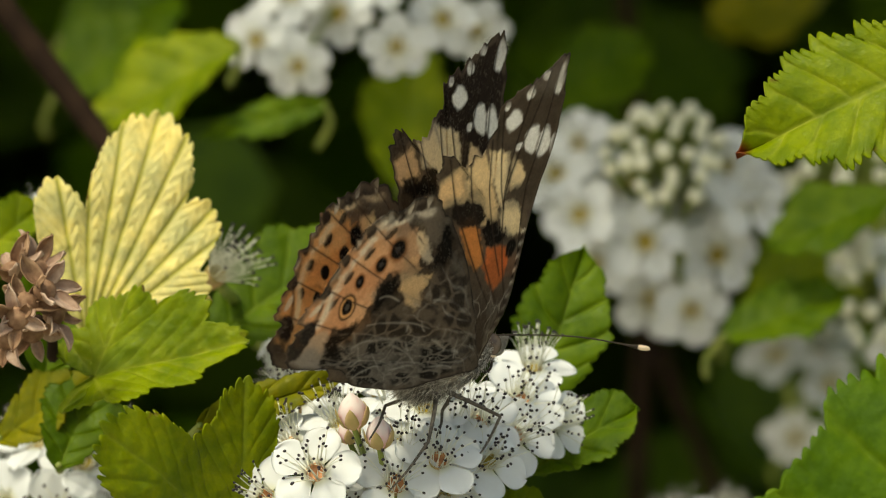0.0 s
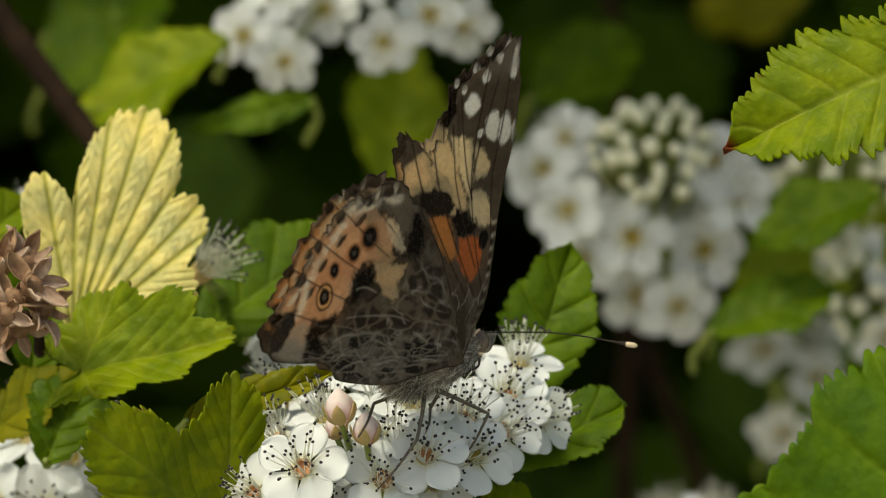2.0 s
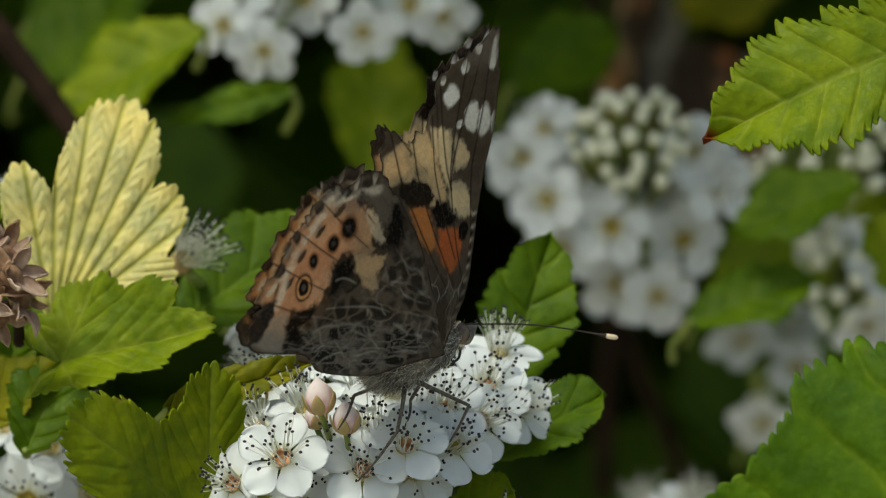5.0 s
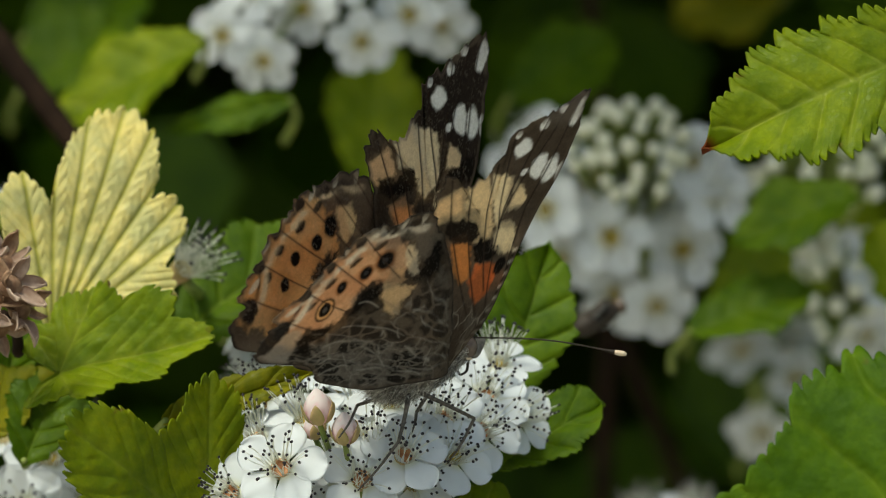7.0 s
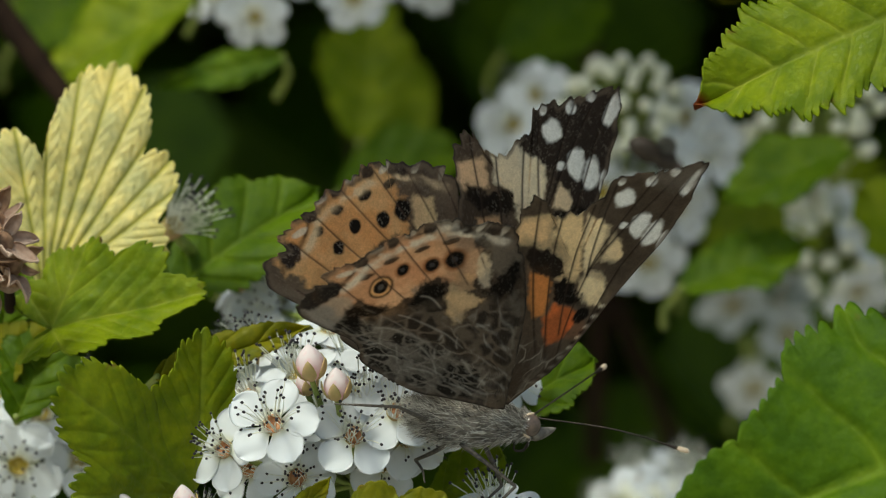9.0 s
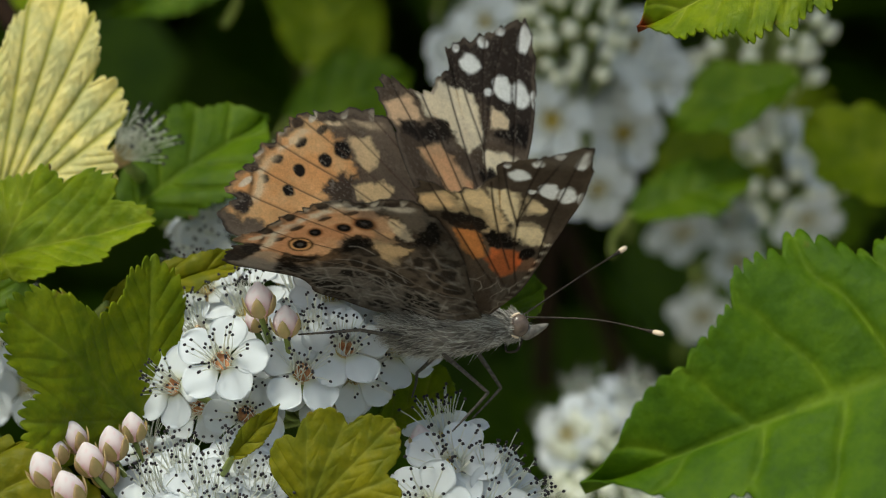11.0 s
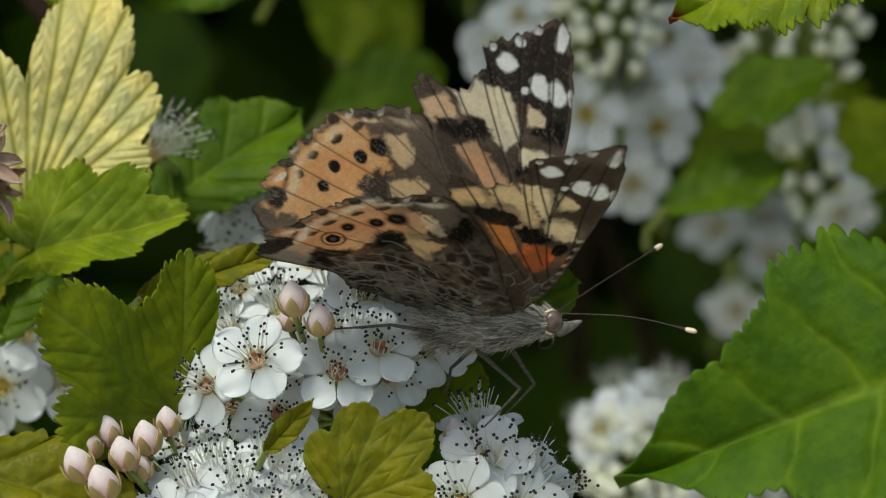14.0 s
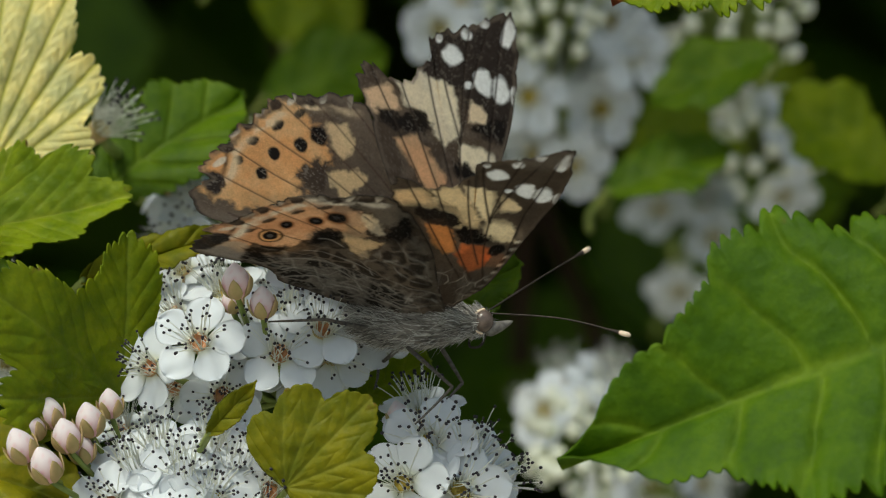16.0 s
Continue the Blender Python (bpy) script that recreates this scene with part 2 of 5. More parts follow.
def joined(name, pieces):
    v, f, n = [], [], 0
    for a, b in pieces:
        v.append(a)
        f.append(np.asarray(b) + n)
        n += len(a)
    return mesh_of(name, np.concatenate(v), np.concatenate(f))


def ball_arrays(c, r, nu=10, nv=7, squash=(1, 1, 1)):
    a = np.linspace(0, np.pi, nv)
    b = np.linspace(0, 2 * np.pi, nu, endpoint=False)
    g = np.stack([np.sin(a)[:, None] * np.cos(b), np.sin(a)[:, None] * np.sin(b), np.cos(a)[:, None] + 0 * b], -1)
    return (np.asarray(c) + g * r * np.asarray(squash)).reshape(-1, 3), grid_faces(nv, nu, True)


_lattice = np.random.default_rng(3).random((64, 64))


def vnoise(x, y, scale, seed=0):
    """Smooth value noise on a plane, 0 to 1."""
    x, y = x * scale + seed * 7.3, y * scale + seed * 3.1
    i, j = np.floor(x).astype(int), np.floor(y).astype(int)
    f, g = x - i, y - j
    f, g = f * f * (3 - 2 * f), g * g * (3 - 2 * g)
    q = lambda a, b: _lattice[a % 64, b % 64]
    return (q(i, j) * (1 - f) + q(i + 1, j) * f) * (1 - g) + (q(i, j + 1) * (1 - f) + q(i + 1, j + 1) * f) * g


def cells(x, y, size, seed=0):
    """Nearness to the walls between random cells: 0 on a wall."""
    x, y = x / size + 1.3 * (fbm(x, y, 0.35, seed) - 0.5), y / size + 1.3 * (fbm(x, y, 0.35, seed + 9) - 0.5)
    i, j = np.floor(x).astype(int), np.floor(y).astype(int)
    f1, f2 = np.full(x.shape, 9.0), np.full(x.shape, 9.0)
    for p in (-1, 0, 1):
        for q in (-1, 0, 1):
            a, b = (i + p + seed * 5) % 64, (j + q + seed * 3) % 64
            d = np.hypot(i + p + _lattice[a, b] - x, j + q + _lattice[b, a] - y)
            f2 = np.minimum(f2, np.maximum(f1, d))
            f1 = np.minimum(f1, d)
    return f2 - f1


def fbm(x, y, scale, seed=0):
    return 0.55 * vnoise(x, y, scale, seed) + 0.3 * vnoise(x, y, scale * 2.1, seed + 1) + 0.15 * vnoise(x, y, scale * 4.3, seed + 2)


def facing(base, tip, face, roll=0.0):
    """The pose of a leaf or stalk that runs from base to tip and turns its upper side to face."""
    x = (Vector(tip) - Vector(base)).normalized()
    z = Vector(face)
    z = (z - x * z.dot(x)).normalized()
    y = z.cross(x)
    m = Matrix((x, y, z)).transposed().to_4x4()
    return Matrix.Translation(base) @ m @ pose(0, 0, 0, roll)


def leaf_mesh(name, length, half, lobe=0.35, lobe_at=0.42, teeth=15, bite=0.13, fold=0.16, curl=0.10, quilt=0.028, veins=6, lean=0.75, wave=0.04, seed=0,
              ns=190, nt=40, taper=0.85, palm=0, head=0.55, burn=0.0):
    """A toothed, three-lobed shrub leaf: midrib along x, upper side to z. Lengths in millimetres."""
    s = np.linspace(0, 1, ns)[:, None]
    t = np.linspace(-1, 1, nt)[None, :]
    prof = (s + 0.005) ** head * (1 - s + 1e-6) ** taper
    prof = prof / prof.max()
    prof = prof * (1 - 0.30 * lobe) + lobe * np.exp(-(((s - lobe_at) / 0.13) ** 2)) * 0.62 - 0.25 * lobe * np.exp(-(((s - lobe_at - 0.22) / 0.08) ** 2))
    prof = np.clip(prof, 0, None) * (1 - s**12)
    qe = s * veins * (1.35 - 0.35 * s) - 0.5 * (1 - 0.3 * s) + 0.12 * np.sign(t) + 0.1 * np.sin(s * 11 + seed)
    f = qe - np.floor(qe)
    big = np.where(f < 0.82, (f / 0.82) ** 1.2, (1 - f) / 0.18)
    ph = qe * max(1, round(teeth / veins)) + 0.15 * np.sin(s * 23 + seed)
    small = np.abs(np.sin(ph * np.pi)) ** 0.7
    at = np.abs(t)
    width = prof * (1 + bite * (big - 0.5) * at**3 + 0.75 * bite * (small - 0.6) * at**6)
    width = width * (1 + 0.06 * (vnoise(s * 5 + 0 * t, np.sign(t) * 2 + 0 * s, 1.0, seed) - 0.5))
    x = s * length + lean * at**1.3 * half * prof * (0.4 + 0.6 * s)
    y = t * half * width
    q = s * veins * (1.35 - 0.35 * s) - at * 0.5 * (1 - 0.3 * s) + 0.22 * (vnoise(x, y, 0.22, seed + 2) - 0.5) + 0.1 * np.sign(t)
    dist = np.abs(q - np.round(q))
    vein = np.exp(-((dist / 0.085) ** 2)) * (1 - 0.5 * at) * (s > 0.02)
    mid = np.exp(-((at * (0.35 + prof) * 1.0 / 0.055) ** 2))
    if palm:
        q = t * palm * (0.8 + 0.2 * s) + 0.12 * np.sin(s * 5 + t * 3)
        dist = np.abs(q - np.round(q))
        vein = np.exp(-((dist / (0.10 + 0.16 * s)) ** 2)) * (1 - 0.35 * s)
        q2 = s * 9 - at * 3.0
        vein = np.maximum(vein, 0.35 * np.exp(-((np.abs(q2 - np.round(q2)) / 0.13) ** 2)) * (s > 0.3))
    veinmask = np.clip(np.maximum(vein * 0.75, mid), 0, 1) * np.ones_like(t)
    puff = np.sqrt(np.abs(np.sin(np.pi * q)) + 1e-3) * (at * (1.25 - at)) * 2.0 + 0.25 * vnoise(x, y, 1.3, seed) * at
    z = -fold * half * (1 - np.sqrt(at**2 + 0.003)) + quilt * length * puff * (0.3 + 0.7 * prof) - quilt * 0.5 * length * veinmask
    z = z - curl * length * (s - 0.35) ** 2 * 1.6 + wave * length * np.sin(s * 7 + seed * 1.7 + np.sign(t) * 0.9) * at**2 * prof
    p = np.stack([x + 0 * t, y, z], -1) * MM
    edge = np.clip((at - 0.86) / 0.14, 0, 1) * np.ones_like(s)
    col = np.stack([veinmask, edge, burn * np.clip((s - 0.93) / 0.04, 0, 1) * np.ones_like(t)], -1)
    return sheet(name, p, 0.16 * MM, col)


def fan_leaf_mesh(name, lobes, floor, ribs=(), branch=0.6, spacing=2.2, teeth=1.5, bite=0.075, quilt=0.13, cup=0.10, seed=0, na=300, nr=60):
    """A palmate leaf that fans out from its base: lobes of (degrees off the axis, length, half angle), floor: its least reach. Millimetres."""
    lo = min(q[0] - q[2] for q in lobes)
    hi = max(q[0] + q[2] for q in lobes)
    ang = np.linspace(lo, hi, na)[None, :]
    reach = np.zeros_like(ang)
    for c, ln, half in lobes:
        reach = np.maximum(reach, ln * np.sqrt(np.clip(1 - ((ang - c) / half) ** 2, 0, 1)))
    inside = np.clip(np.minimum(ang - lo, hi - ang) / 9, 0, 1) ** 0.5
    reach = np.maximum(reach, floor * inside)
    run = np.cumsum(np.abs(np.gradient(reach, axis=1)) + np.radians((hi - lo) / na) * reach, axis=1)
    saw = np.abs(np.sin(run * np.pi / teeth)) ** 0.6 + 0.6 * np.abs(np.sin(run * np.pi / teeth * 0.33 + seed))
    f = np.linspace(0.01, 1, nr)[:, None]
    r = f * (reach * (1 + bite * (saw - 0.9) * f**6) + 0.01)
    th = np.radians(ang)
    vein, puff = 0 * r, 0 * r
    best = np.full(r.shape, 1e9)
    for c in ribs or [q[0] for q in lobes]:
        d = r * np.sin(th - radians(c))
        along = r * np.cos(th - radians(c))
        near = np.abs(d) < best
        best = np.where(near, np.abs(d), best)
        q = (along - np.abs(d) * 1.5) / spacing + 0.3 * (vnoise(r * np.cos(th), r * np.sin(th), 0.3, seed) - 0.5)
        k = np.abs(q - np.round(q))
        width = 0.10 + 0.16 * (1 - f)
        v = np.maximum(np.exp(-((d / 0.28) ** 2)), branch * np.exp(-((k / width) ** 2)) * np.clip(1.3 - np.abs(d) / 4, 0, 1))
        vein = np.where(near, v, vein)
        puff = np.where(near, np.sqrt(np.abs(np.sin(np.pi * q)) + 1e-3) * np.clip(np.abs(d) / 1.2, 0, 1), puff)
    x, y = r * np.cos(th), r * np.sin(th)
    z = quilt * (puff - 0.6 * vein) + 0.22 * vnoise(x, y, 0.9, seed) + cup * np.abs(y) * 0.8 - 0.006 * x**2 + 0.5 * np.sin(x * 0.35 + y * 0.3 + seed) * f
    edge = np.clip((f - 0.9) / 0.1, 0, 1) * np.ones_like(ang)
    return sheet(name, np.stack([x, y, z], -1) * MM, 0.16 * MM, np.stack([np.clip(vein, 0, 1), edge, 0 * edge], -1))


def stalk(name, a, b, r0, r1, parent, sag=(0, 0, 0), mat=None, sides=7, n=12, label=""):
    a, b = np.array(a), np.array(b)
    mid = (a + b) / 2 + np.array(sag) * MM
    return part(name, tube(name, curve_points([a, mid, b], n), np.linspace(r0, r1, n) * MM, sides), mat or STEM, parent, label)


def make_leaf(label, base, tip, half, mat, face=(0, -1, 0.6), roll=0, stem=8.0, droop=(-0.1, 1, -0.35), **shape):
    """A leaf as a thing: base and tip on the sighting grid, half its greatest width in millimetres."""
    a, b = spot(*base), spot(*tip)
    length = (b - a).length / MM
    ob = thing("leaf", label, "leaf", facing(a, b, face, roll), group="leaves of the shrub")
    blade = part("blade", fan_leaf_mesh("blade", **shape) if "lobes" in shape else leaf_mesh("blade", length, half, **shape), mat, ob)
    inv = np.array(ob.matrix_basis.inverted())
    d = np.array(Vector(droop).normalized()) * stem * MM
    end = inv[:3, :3] @ d
    stalk("petiole", (0.4 * MM, 0, -0.25 * MM), end, 0.35, 0.5, ob, (-1.0, 0, 0))
    return ob


# ---- flowers ----
def petal_mesh(name, seed):
    r = np.random.default_rng(seed)
    s = (np.linspace(0, 1, 17) ** 0.9)[:, None]
    t = np.linspace(-1, 1, 13)[None, :]
    w = 1.95 * np.where(s > 0.56, np.sqrt(np.clip(1 - ((s - 0.56) / 0.445) ** 2, 0, 1)), 0.24 + 0.76 * np.sin(np.pi / 2 * np.clip(s / 0.56, 0, 1)) ** 1.3)
    w = w * (1 + 0.04 * np.sin(s * 9 + seed))
    x = 0.8 + s * 4.0 + 0.05 * np.sin(t * 6 + seed) * s**3
    y = t * w
    z = 0.75 * s**1.6 - 0.35 * s**3 * 2.2 + 0.30 * t**2 * s + 0.10 * np.sin(t * 5 + s * 4 + seed * 2.0) * s + r.uniform(-0.12, 0.12) * t * s
    col = np.stack([np.clip(1 - s * 4.0, 0, 1) * np.ones_like(t), 0 * y, 0 * y], -1)
    return sheet(name, np.stack([x + 0 * t, y, z], -1) * MM, 0.09 * MM, col)


PETALS = [petal_mesh("petal", k) for k in range(5)]
for me in PETALS:
    me.materials.append(PETAL)


def stamen_arrays(length, bend, splay):
    s = np.linspace(0, 1, 6)
    x = splay * s + bend * s**2
    z = length * s * (1 - 0.12 * s)
    line = np.stack([x, 0.15 * np.sin(s * 3 + bend * 5) * s, z], -1)
    return tube_arrays(line * MM, np.linspace(0.065, 0.05, 6) * MM, 4), ball_arrays(line[-1] * MM, 0.215 * MM, 6, 5, (1.0, 0.8, 0.85))


def stamen_mesh(name, k):
    r = np.random.default_rng(40 + k)
    fil, ball = stamen_arrays(r.uniform(3.8, 5.6), r.uniform(-0.9, 1.1), r.uniform(0.1, 2.0))
    me = joined(name, [fil, ball])
    me.materials.append(FILAMENT)
    me.materials.append(ANTHER)
    ix = np.zeros(len(me.polygons), np.int32)
    ix[len(fil[1]):] = 1
    me.polygons.foreach_set("material_index", ix)
    return me


STAMENS = [stamen_mesh("stamen", k) for k in range(9)]


def cup_mesh(name):
    prof_r = np.array([0.35, 0.75, 1.0, 1.1, 1.02, 0.8, 0.55, 0.3, 0.02])
    prof_z = np.array([-1.9, -1.5, -0.7, 0.15, 0.35, 0.05, -0.15, -0.05, 0.1])
    b = np.linspace(0, 2 * np.pi, 14, endpoint=False)
    g = np.stack([prof_r[:, None] * np.cos(b), prof_r[:, None] * np.sin(b), prof_z[:, None] + 0 * b], -1) * MM
    return mesh_of(name, g.reshape(-1, 3), grid_faces(9, 14, True))


CUPS = {}
for key, mat in (("red", CUP_RED), ("gold", CUP_GOLD)):
    CUPS[key] = cup_mesh("flower")
    CUPS[key].materials.append(SEPAL)
    CUPS[key].materials.append(mat)
    CUPS[key].polygons.foreach_set("material_index", np.repeat([0, 0, 0, 0, 1, 1, 1, 1], 14).astype(np.int32))


def stamen_ring(name, seed, count):
    r = np.random.default_rng(seed)
    fils, balls = [], []
    for k in range(count):
        a = k / count * 2 * np.pi + r.uniform(-0.1, 0.1)
        fil, ball = stamen_arrays(r.uniform(3.8, 5.6), r.uniform(-0.9, 1.1), r.uniform(0.1, 2.0))
        c, s = np.cos(a), np.sin(a)
        turn = np.array([[c, -s, 0], [s, c, 0], [0, 0, 1]])
        off = np.array([c, s, 0.2]) * 1.0 * MM
        for store, (v, f) in ((fils, fil), (balls, ball)):
            store.append((v @ turn.T + off, f))
    me = joined(name, fils + balls)
    me.materials.append(FILAMENT)
    me.materials.append(ANTHER)
    nf = sum(len(f) for _, f in fils)
    ix = np.zeros(len(me.polygons), np.int32)
    ix[nf:] = 1
    me.polygons.foreach_set("material_index", ix)
    return me


RINGS = [stamen_ring("stamen_tuft", 60 + k, 24) for k in range(4)]


def bud_mesh(name, seed):
    a = np.linspace(0, np.pi, 14)[:, None]
    b = np.linspace(0, 2 * np.pi, 20, endpoint=False)[None, :]
    r = np.sin(a) ** 0.9 * (1.0 + 0.12 * np.cos(a)) * (1 + 0.10 * np.abs(np.sin(2.5 * b + 1.6 * a)) * np.sin(a))
    g = np.stack([r * np.cos(b) * 1.3, r * np.sin(b) * 1.3, -np.cos(a) * 1.65 + 0.3 * np.exp(-((np.pi - a) * 3) ** 2) + 0 * b], -1)
    low = np.clip((0.9 - g[..., 2]) / 2.2, 0, 1)
    crease = np.abs(np.sin(2.5 * b + 1.6 * a)) < 0.22
    col = np.stack([np.clip(low * 0.8 + 0.45 * crease * np.sin(a), 0, 1), 0 * low, 0 * low], -1)
    return mesh_of(name, (g * MM).reshape(-1, 3), grid_faces(14, 20, True), col.reshape(-1, 3))


BUDS = [bud_mesh("bud", k) for k in range(3)]
BUDS[0].materials.append(PETAL)
BUDS[1].materials.append(BUDSKIN)
BUDS[2].materials.append(BUDCREAM)


def sepal_mesh(name):
    s = np.linspace(0, 1, 7)[:, None]
    t = np.linspace(-1, 1, 5)[None, :]
    z = -1.6 + 2.3 * s + 0 * t
    ring = 1.35 * np.sqrt(np.clip(1 - (z / 1.7) ** 2, 0.02, 1)) * (1.10 - 0.04 * z) + 0.06 + 0.25 * s**4
    a = t * 0.62 * np.clip(1 - s**1.5, 0, 1) ** 0.8 * np.clip(0.5 + 2 * s, 0, 1)
    return sheet(name, np.stack([ring * np.cos(a), ring * np.sin(a), z], -1) * MM, 0.12 * MM)


SEPALS = sepal_mesh("sepal")
SEPALS.materials.append(SEPAL)


def upward(normal, spin=0.0):
    z = Vector(normal).normalized()
    return z.to_track_quat("Z", "Y").to_matrix().to_4x4() @ pose(0, 0, 0, 0, 0, spin)


def add_flower(cluster, place, normal, size=1.0, cup="red", stamens=34, single=True, open_=0.0, seed=0, missing=()):
    """A five-petalled flower: a cup with sepals, petals and long dark-tipped stamens."""
    r = np.random.default_rng(seed + 500)
    m = Matrix.Translation(cluster.matrix_basis.inverted() @ place) @ upward(normal, r.uniform(0, 72)) @ Matrix.Scale(size, 4)
    fl = part("flower", CUPS[cup], None, cluster, m=m)
    for k in range(5):
        if k in missing:
            continue
        tilt = -open_ + r.uniform(-9, 7)
        part("petal", PETALS[(k + seed) % 5], None, fl, m=pose(0, 0, 0.15 * MM, 0, tilt, 72 * k + r.uniform(-6, 6)))
    if single:
        for k in range(stamens):
            a = 360 / stamens * k + r.uniform(-6, 6)
            part("stamen", STAMENS[r.integers(9)], None, fl,
                 m=pose(0, 0, 0, 0, 0, a) @ pose(0.95 * MM, 0, 0.2 * MM, r.uniform(-14, 14), r.uniform(-24, 14), 0) @ Matrix.Scale(r.uniform(0.82, 1.0), 4))
    else:
        part("stamen_tuft", RINGS[seed % 4], None, fl)
    return fl


def add_bud(cluster, place, normal, size=1.0, skin=1, seed=0):
    r = np.random.default_rng(seed + 900)
    m = Matrix.Translation(cluster.matrix_basis.inverted() @ place) @ upward(normal, r.uniform(0, 72)) @ Matrix.Scale(size, 4)
    b = part("bud", BUDS[skin], None, cluster, m=m)
    for k in range(5 if skin < 2 else 0):
        part("sepal", SEPALS, None, b, m=pose(0, 0, 0, 0, 0, 72 * k))
    return b


def make_cluster(label, hub, flowers=(), buds=(), single=True, group="flower clusters", stem=30.0):
    """A flower cluster: hub on the sighting grid; flowers (a, b, depth, nx, ny, nz, size, cup), buds (a, b, depth, size)."""
    h = spot(*hub)
    cl = thing("flower_cluster", label, "flowers", Matrix.Translation(h), group)
    inv = cl.matrix_basis.inverted()
    for k, (a, b, d, nx, ny, nz, size, cup) in enumerate(flowers):
        at, nrm = spot(a, b, d), Vector((nx, ny, nz)).normalized()
        add_flower(cl, at, nrm, size, cup, single=single, seed=k + int(hub[0]))
        stalk("pedicel", inv @ (at - nrm * 1.6 * size * MM), (0, 0, 0), 0.32, 0.4, cl, (0, 0, -0.8), n=7, sides=5)
    for k, (a, b, d, size) in enumerate(buds):
        at = spot(a, b, d)
        out = (at - h).normalized()
        nrm = Vector((out.x * 0.7, out.y * 0.3, max(out.z, 0) + 0.5)) if single else out + Vector((0, -0.25, 0.35))
        add_bud(cl, at, nrm, size, 1 if single else 2, seed=k)
        stalk("pedicel", inv @ (at - nrm.normalized() * 1.7 * size * MM), (0, 0, 0), 0.3, 0.4, cl, (0, 0, -0.5), n=7, sides=5)
    stalk("stem", (0, 0, 0), (0.004, 0.012, -stem * MM) if single else (0.003, stem * MM, -0.006), 0.6, 0.9, cl, (1.0, 0, 0))
    return cl


def dome(hub, radius, n, seed, tilt=(0, -0.6, 0.8), spread=1.15, size=(0.85, 1.05), cup="gold"):
    """Flowers set round a dome that faces tilt."""
    r = np.random.default_rng(seed)
    z = Vector(tilt).normalized()
    q = z.to_track_quat("Z", "Y").to_matrix()
    a0, b0, d0 = hub
    out = []
    for k in range(n):
        th = spread * math.sqrt((k + 0.5) / n)
        ph = k * 2.399963 + r.uniform(-0.3, 0.3)
        nrm = q @ Vector((math.sin(th) * math.cos(ph), math.sin(th) * math.sin(ph), math.cos(th)))
        rad = radius * r.uniform(0.92, 1.06)
        out.append((a0 + nrm.x * rad * GRID, b0 - nrm.z * rad * GRID, d0 + nrm.y * rad, nrm.x, nrm.y, nrm.z, r.uniform(*size), cup))
    return out


def bud_dome(hub, radius, n, seed, tilt=(0, -0.6, 0.8), spread=1.2, size=1.05):
    return [(a, b, d, size * (0.85 + 0.3 * ((k * 7) % 5) / 4)) for k, (a, b, d, *_) in enumerate(dome(hub, radius, n, seed, tilt, spread))]


# ---- the butterfly ----
# Wing plane in millimetres: u forward along the body, v outward along the wing, hinge near 0, 0.
FORE = [(-1.7, -1.2), (0.5, 5), (2.0, 10.5), (3.2, 16), (3.9, 22), (3.8, 27), (2.9, 30.6), (0.6, 29.4), (-1.7, 28.2), (-3.9, 27), (-5.4, 25.8), (-4.9, 24.2),
        (-6.4, 22.2), (-8.6, 20.8), (-9.9, 20.7), (-10.9, 21.8), (-12.3, 22.0), (-12.7, 20.4), (-12.3, 18.2), (-10.2, 13), (-7.0, 6), (-5, 0.2), (-3.4, -1.6)]
HIND = [(-2.2, -1.6), (-4.2, 4), (-6.2, 9.8), (-9.2, 14.6), (-11.8, 17.4), (-14.2, 18.0), (-17.2, 17.2), (-19.6, 17.0), (-21.4, 15.8), (-22.6, 14.2),
        (-24.4, 12.4), (-25.6, 10.2), (-26.9, 8.6), (-28.1, 6.9), (-27.8, 5.8), (-28.9, 4.0), (-28.0, 1.9), (-24.8, 0.9), (-21.0, 0.3), (-19.6, -0.8), (-18.8, -2.0),
        (-15.4, -3.0), (-11.8, -3.3), (-9.2, -2.6), (-6.5, -1.9), (-4.0, -1.9)]


def blob(u, v, c, ru, rv, turn=0.0, soft=0.22, rag=0.35, seed=0):
    """How far places lie inside a ragged oval, 0 to 1."""
    a = radians(turn)
    x, y = u - c[0], v - c[1]
    x, y = (x * math.cos(a) + y * math.sin(a)) / ru, (y * math.cos(a) - x * math.sin(a)) / rv
    d = np.sqrt(x * x + y * y) + rag * (fbm(u, v, 1.1, seed) - 0.5)
    return np.clip((1 - d) / soft + 0.5, 0, 1)


def lay(col, mask, color):
    return col + mask[..., None] * (np.array(color) - col)


def stroke(u, v, a, b, w, bow=0.0):
    """Nearness to a slightly bowed line from a to b."""
    ax, ay = a
    dx, dy = b[0] - ax, b[1] - ay
    n = math.hypot(dx, dy)
    s = np.clip(((u - ax) * dx + (v - ay) * dy) / n**2, 0, 1)
    k = bow * 4 * s * (1 - s)
    px, py = ax + s * dx - k * dy / n, ay + s * dy + k * dx / n
    return np.exp(-(((u - px) ** 2 + (v - py) ** 2) / w**2))


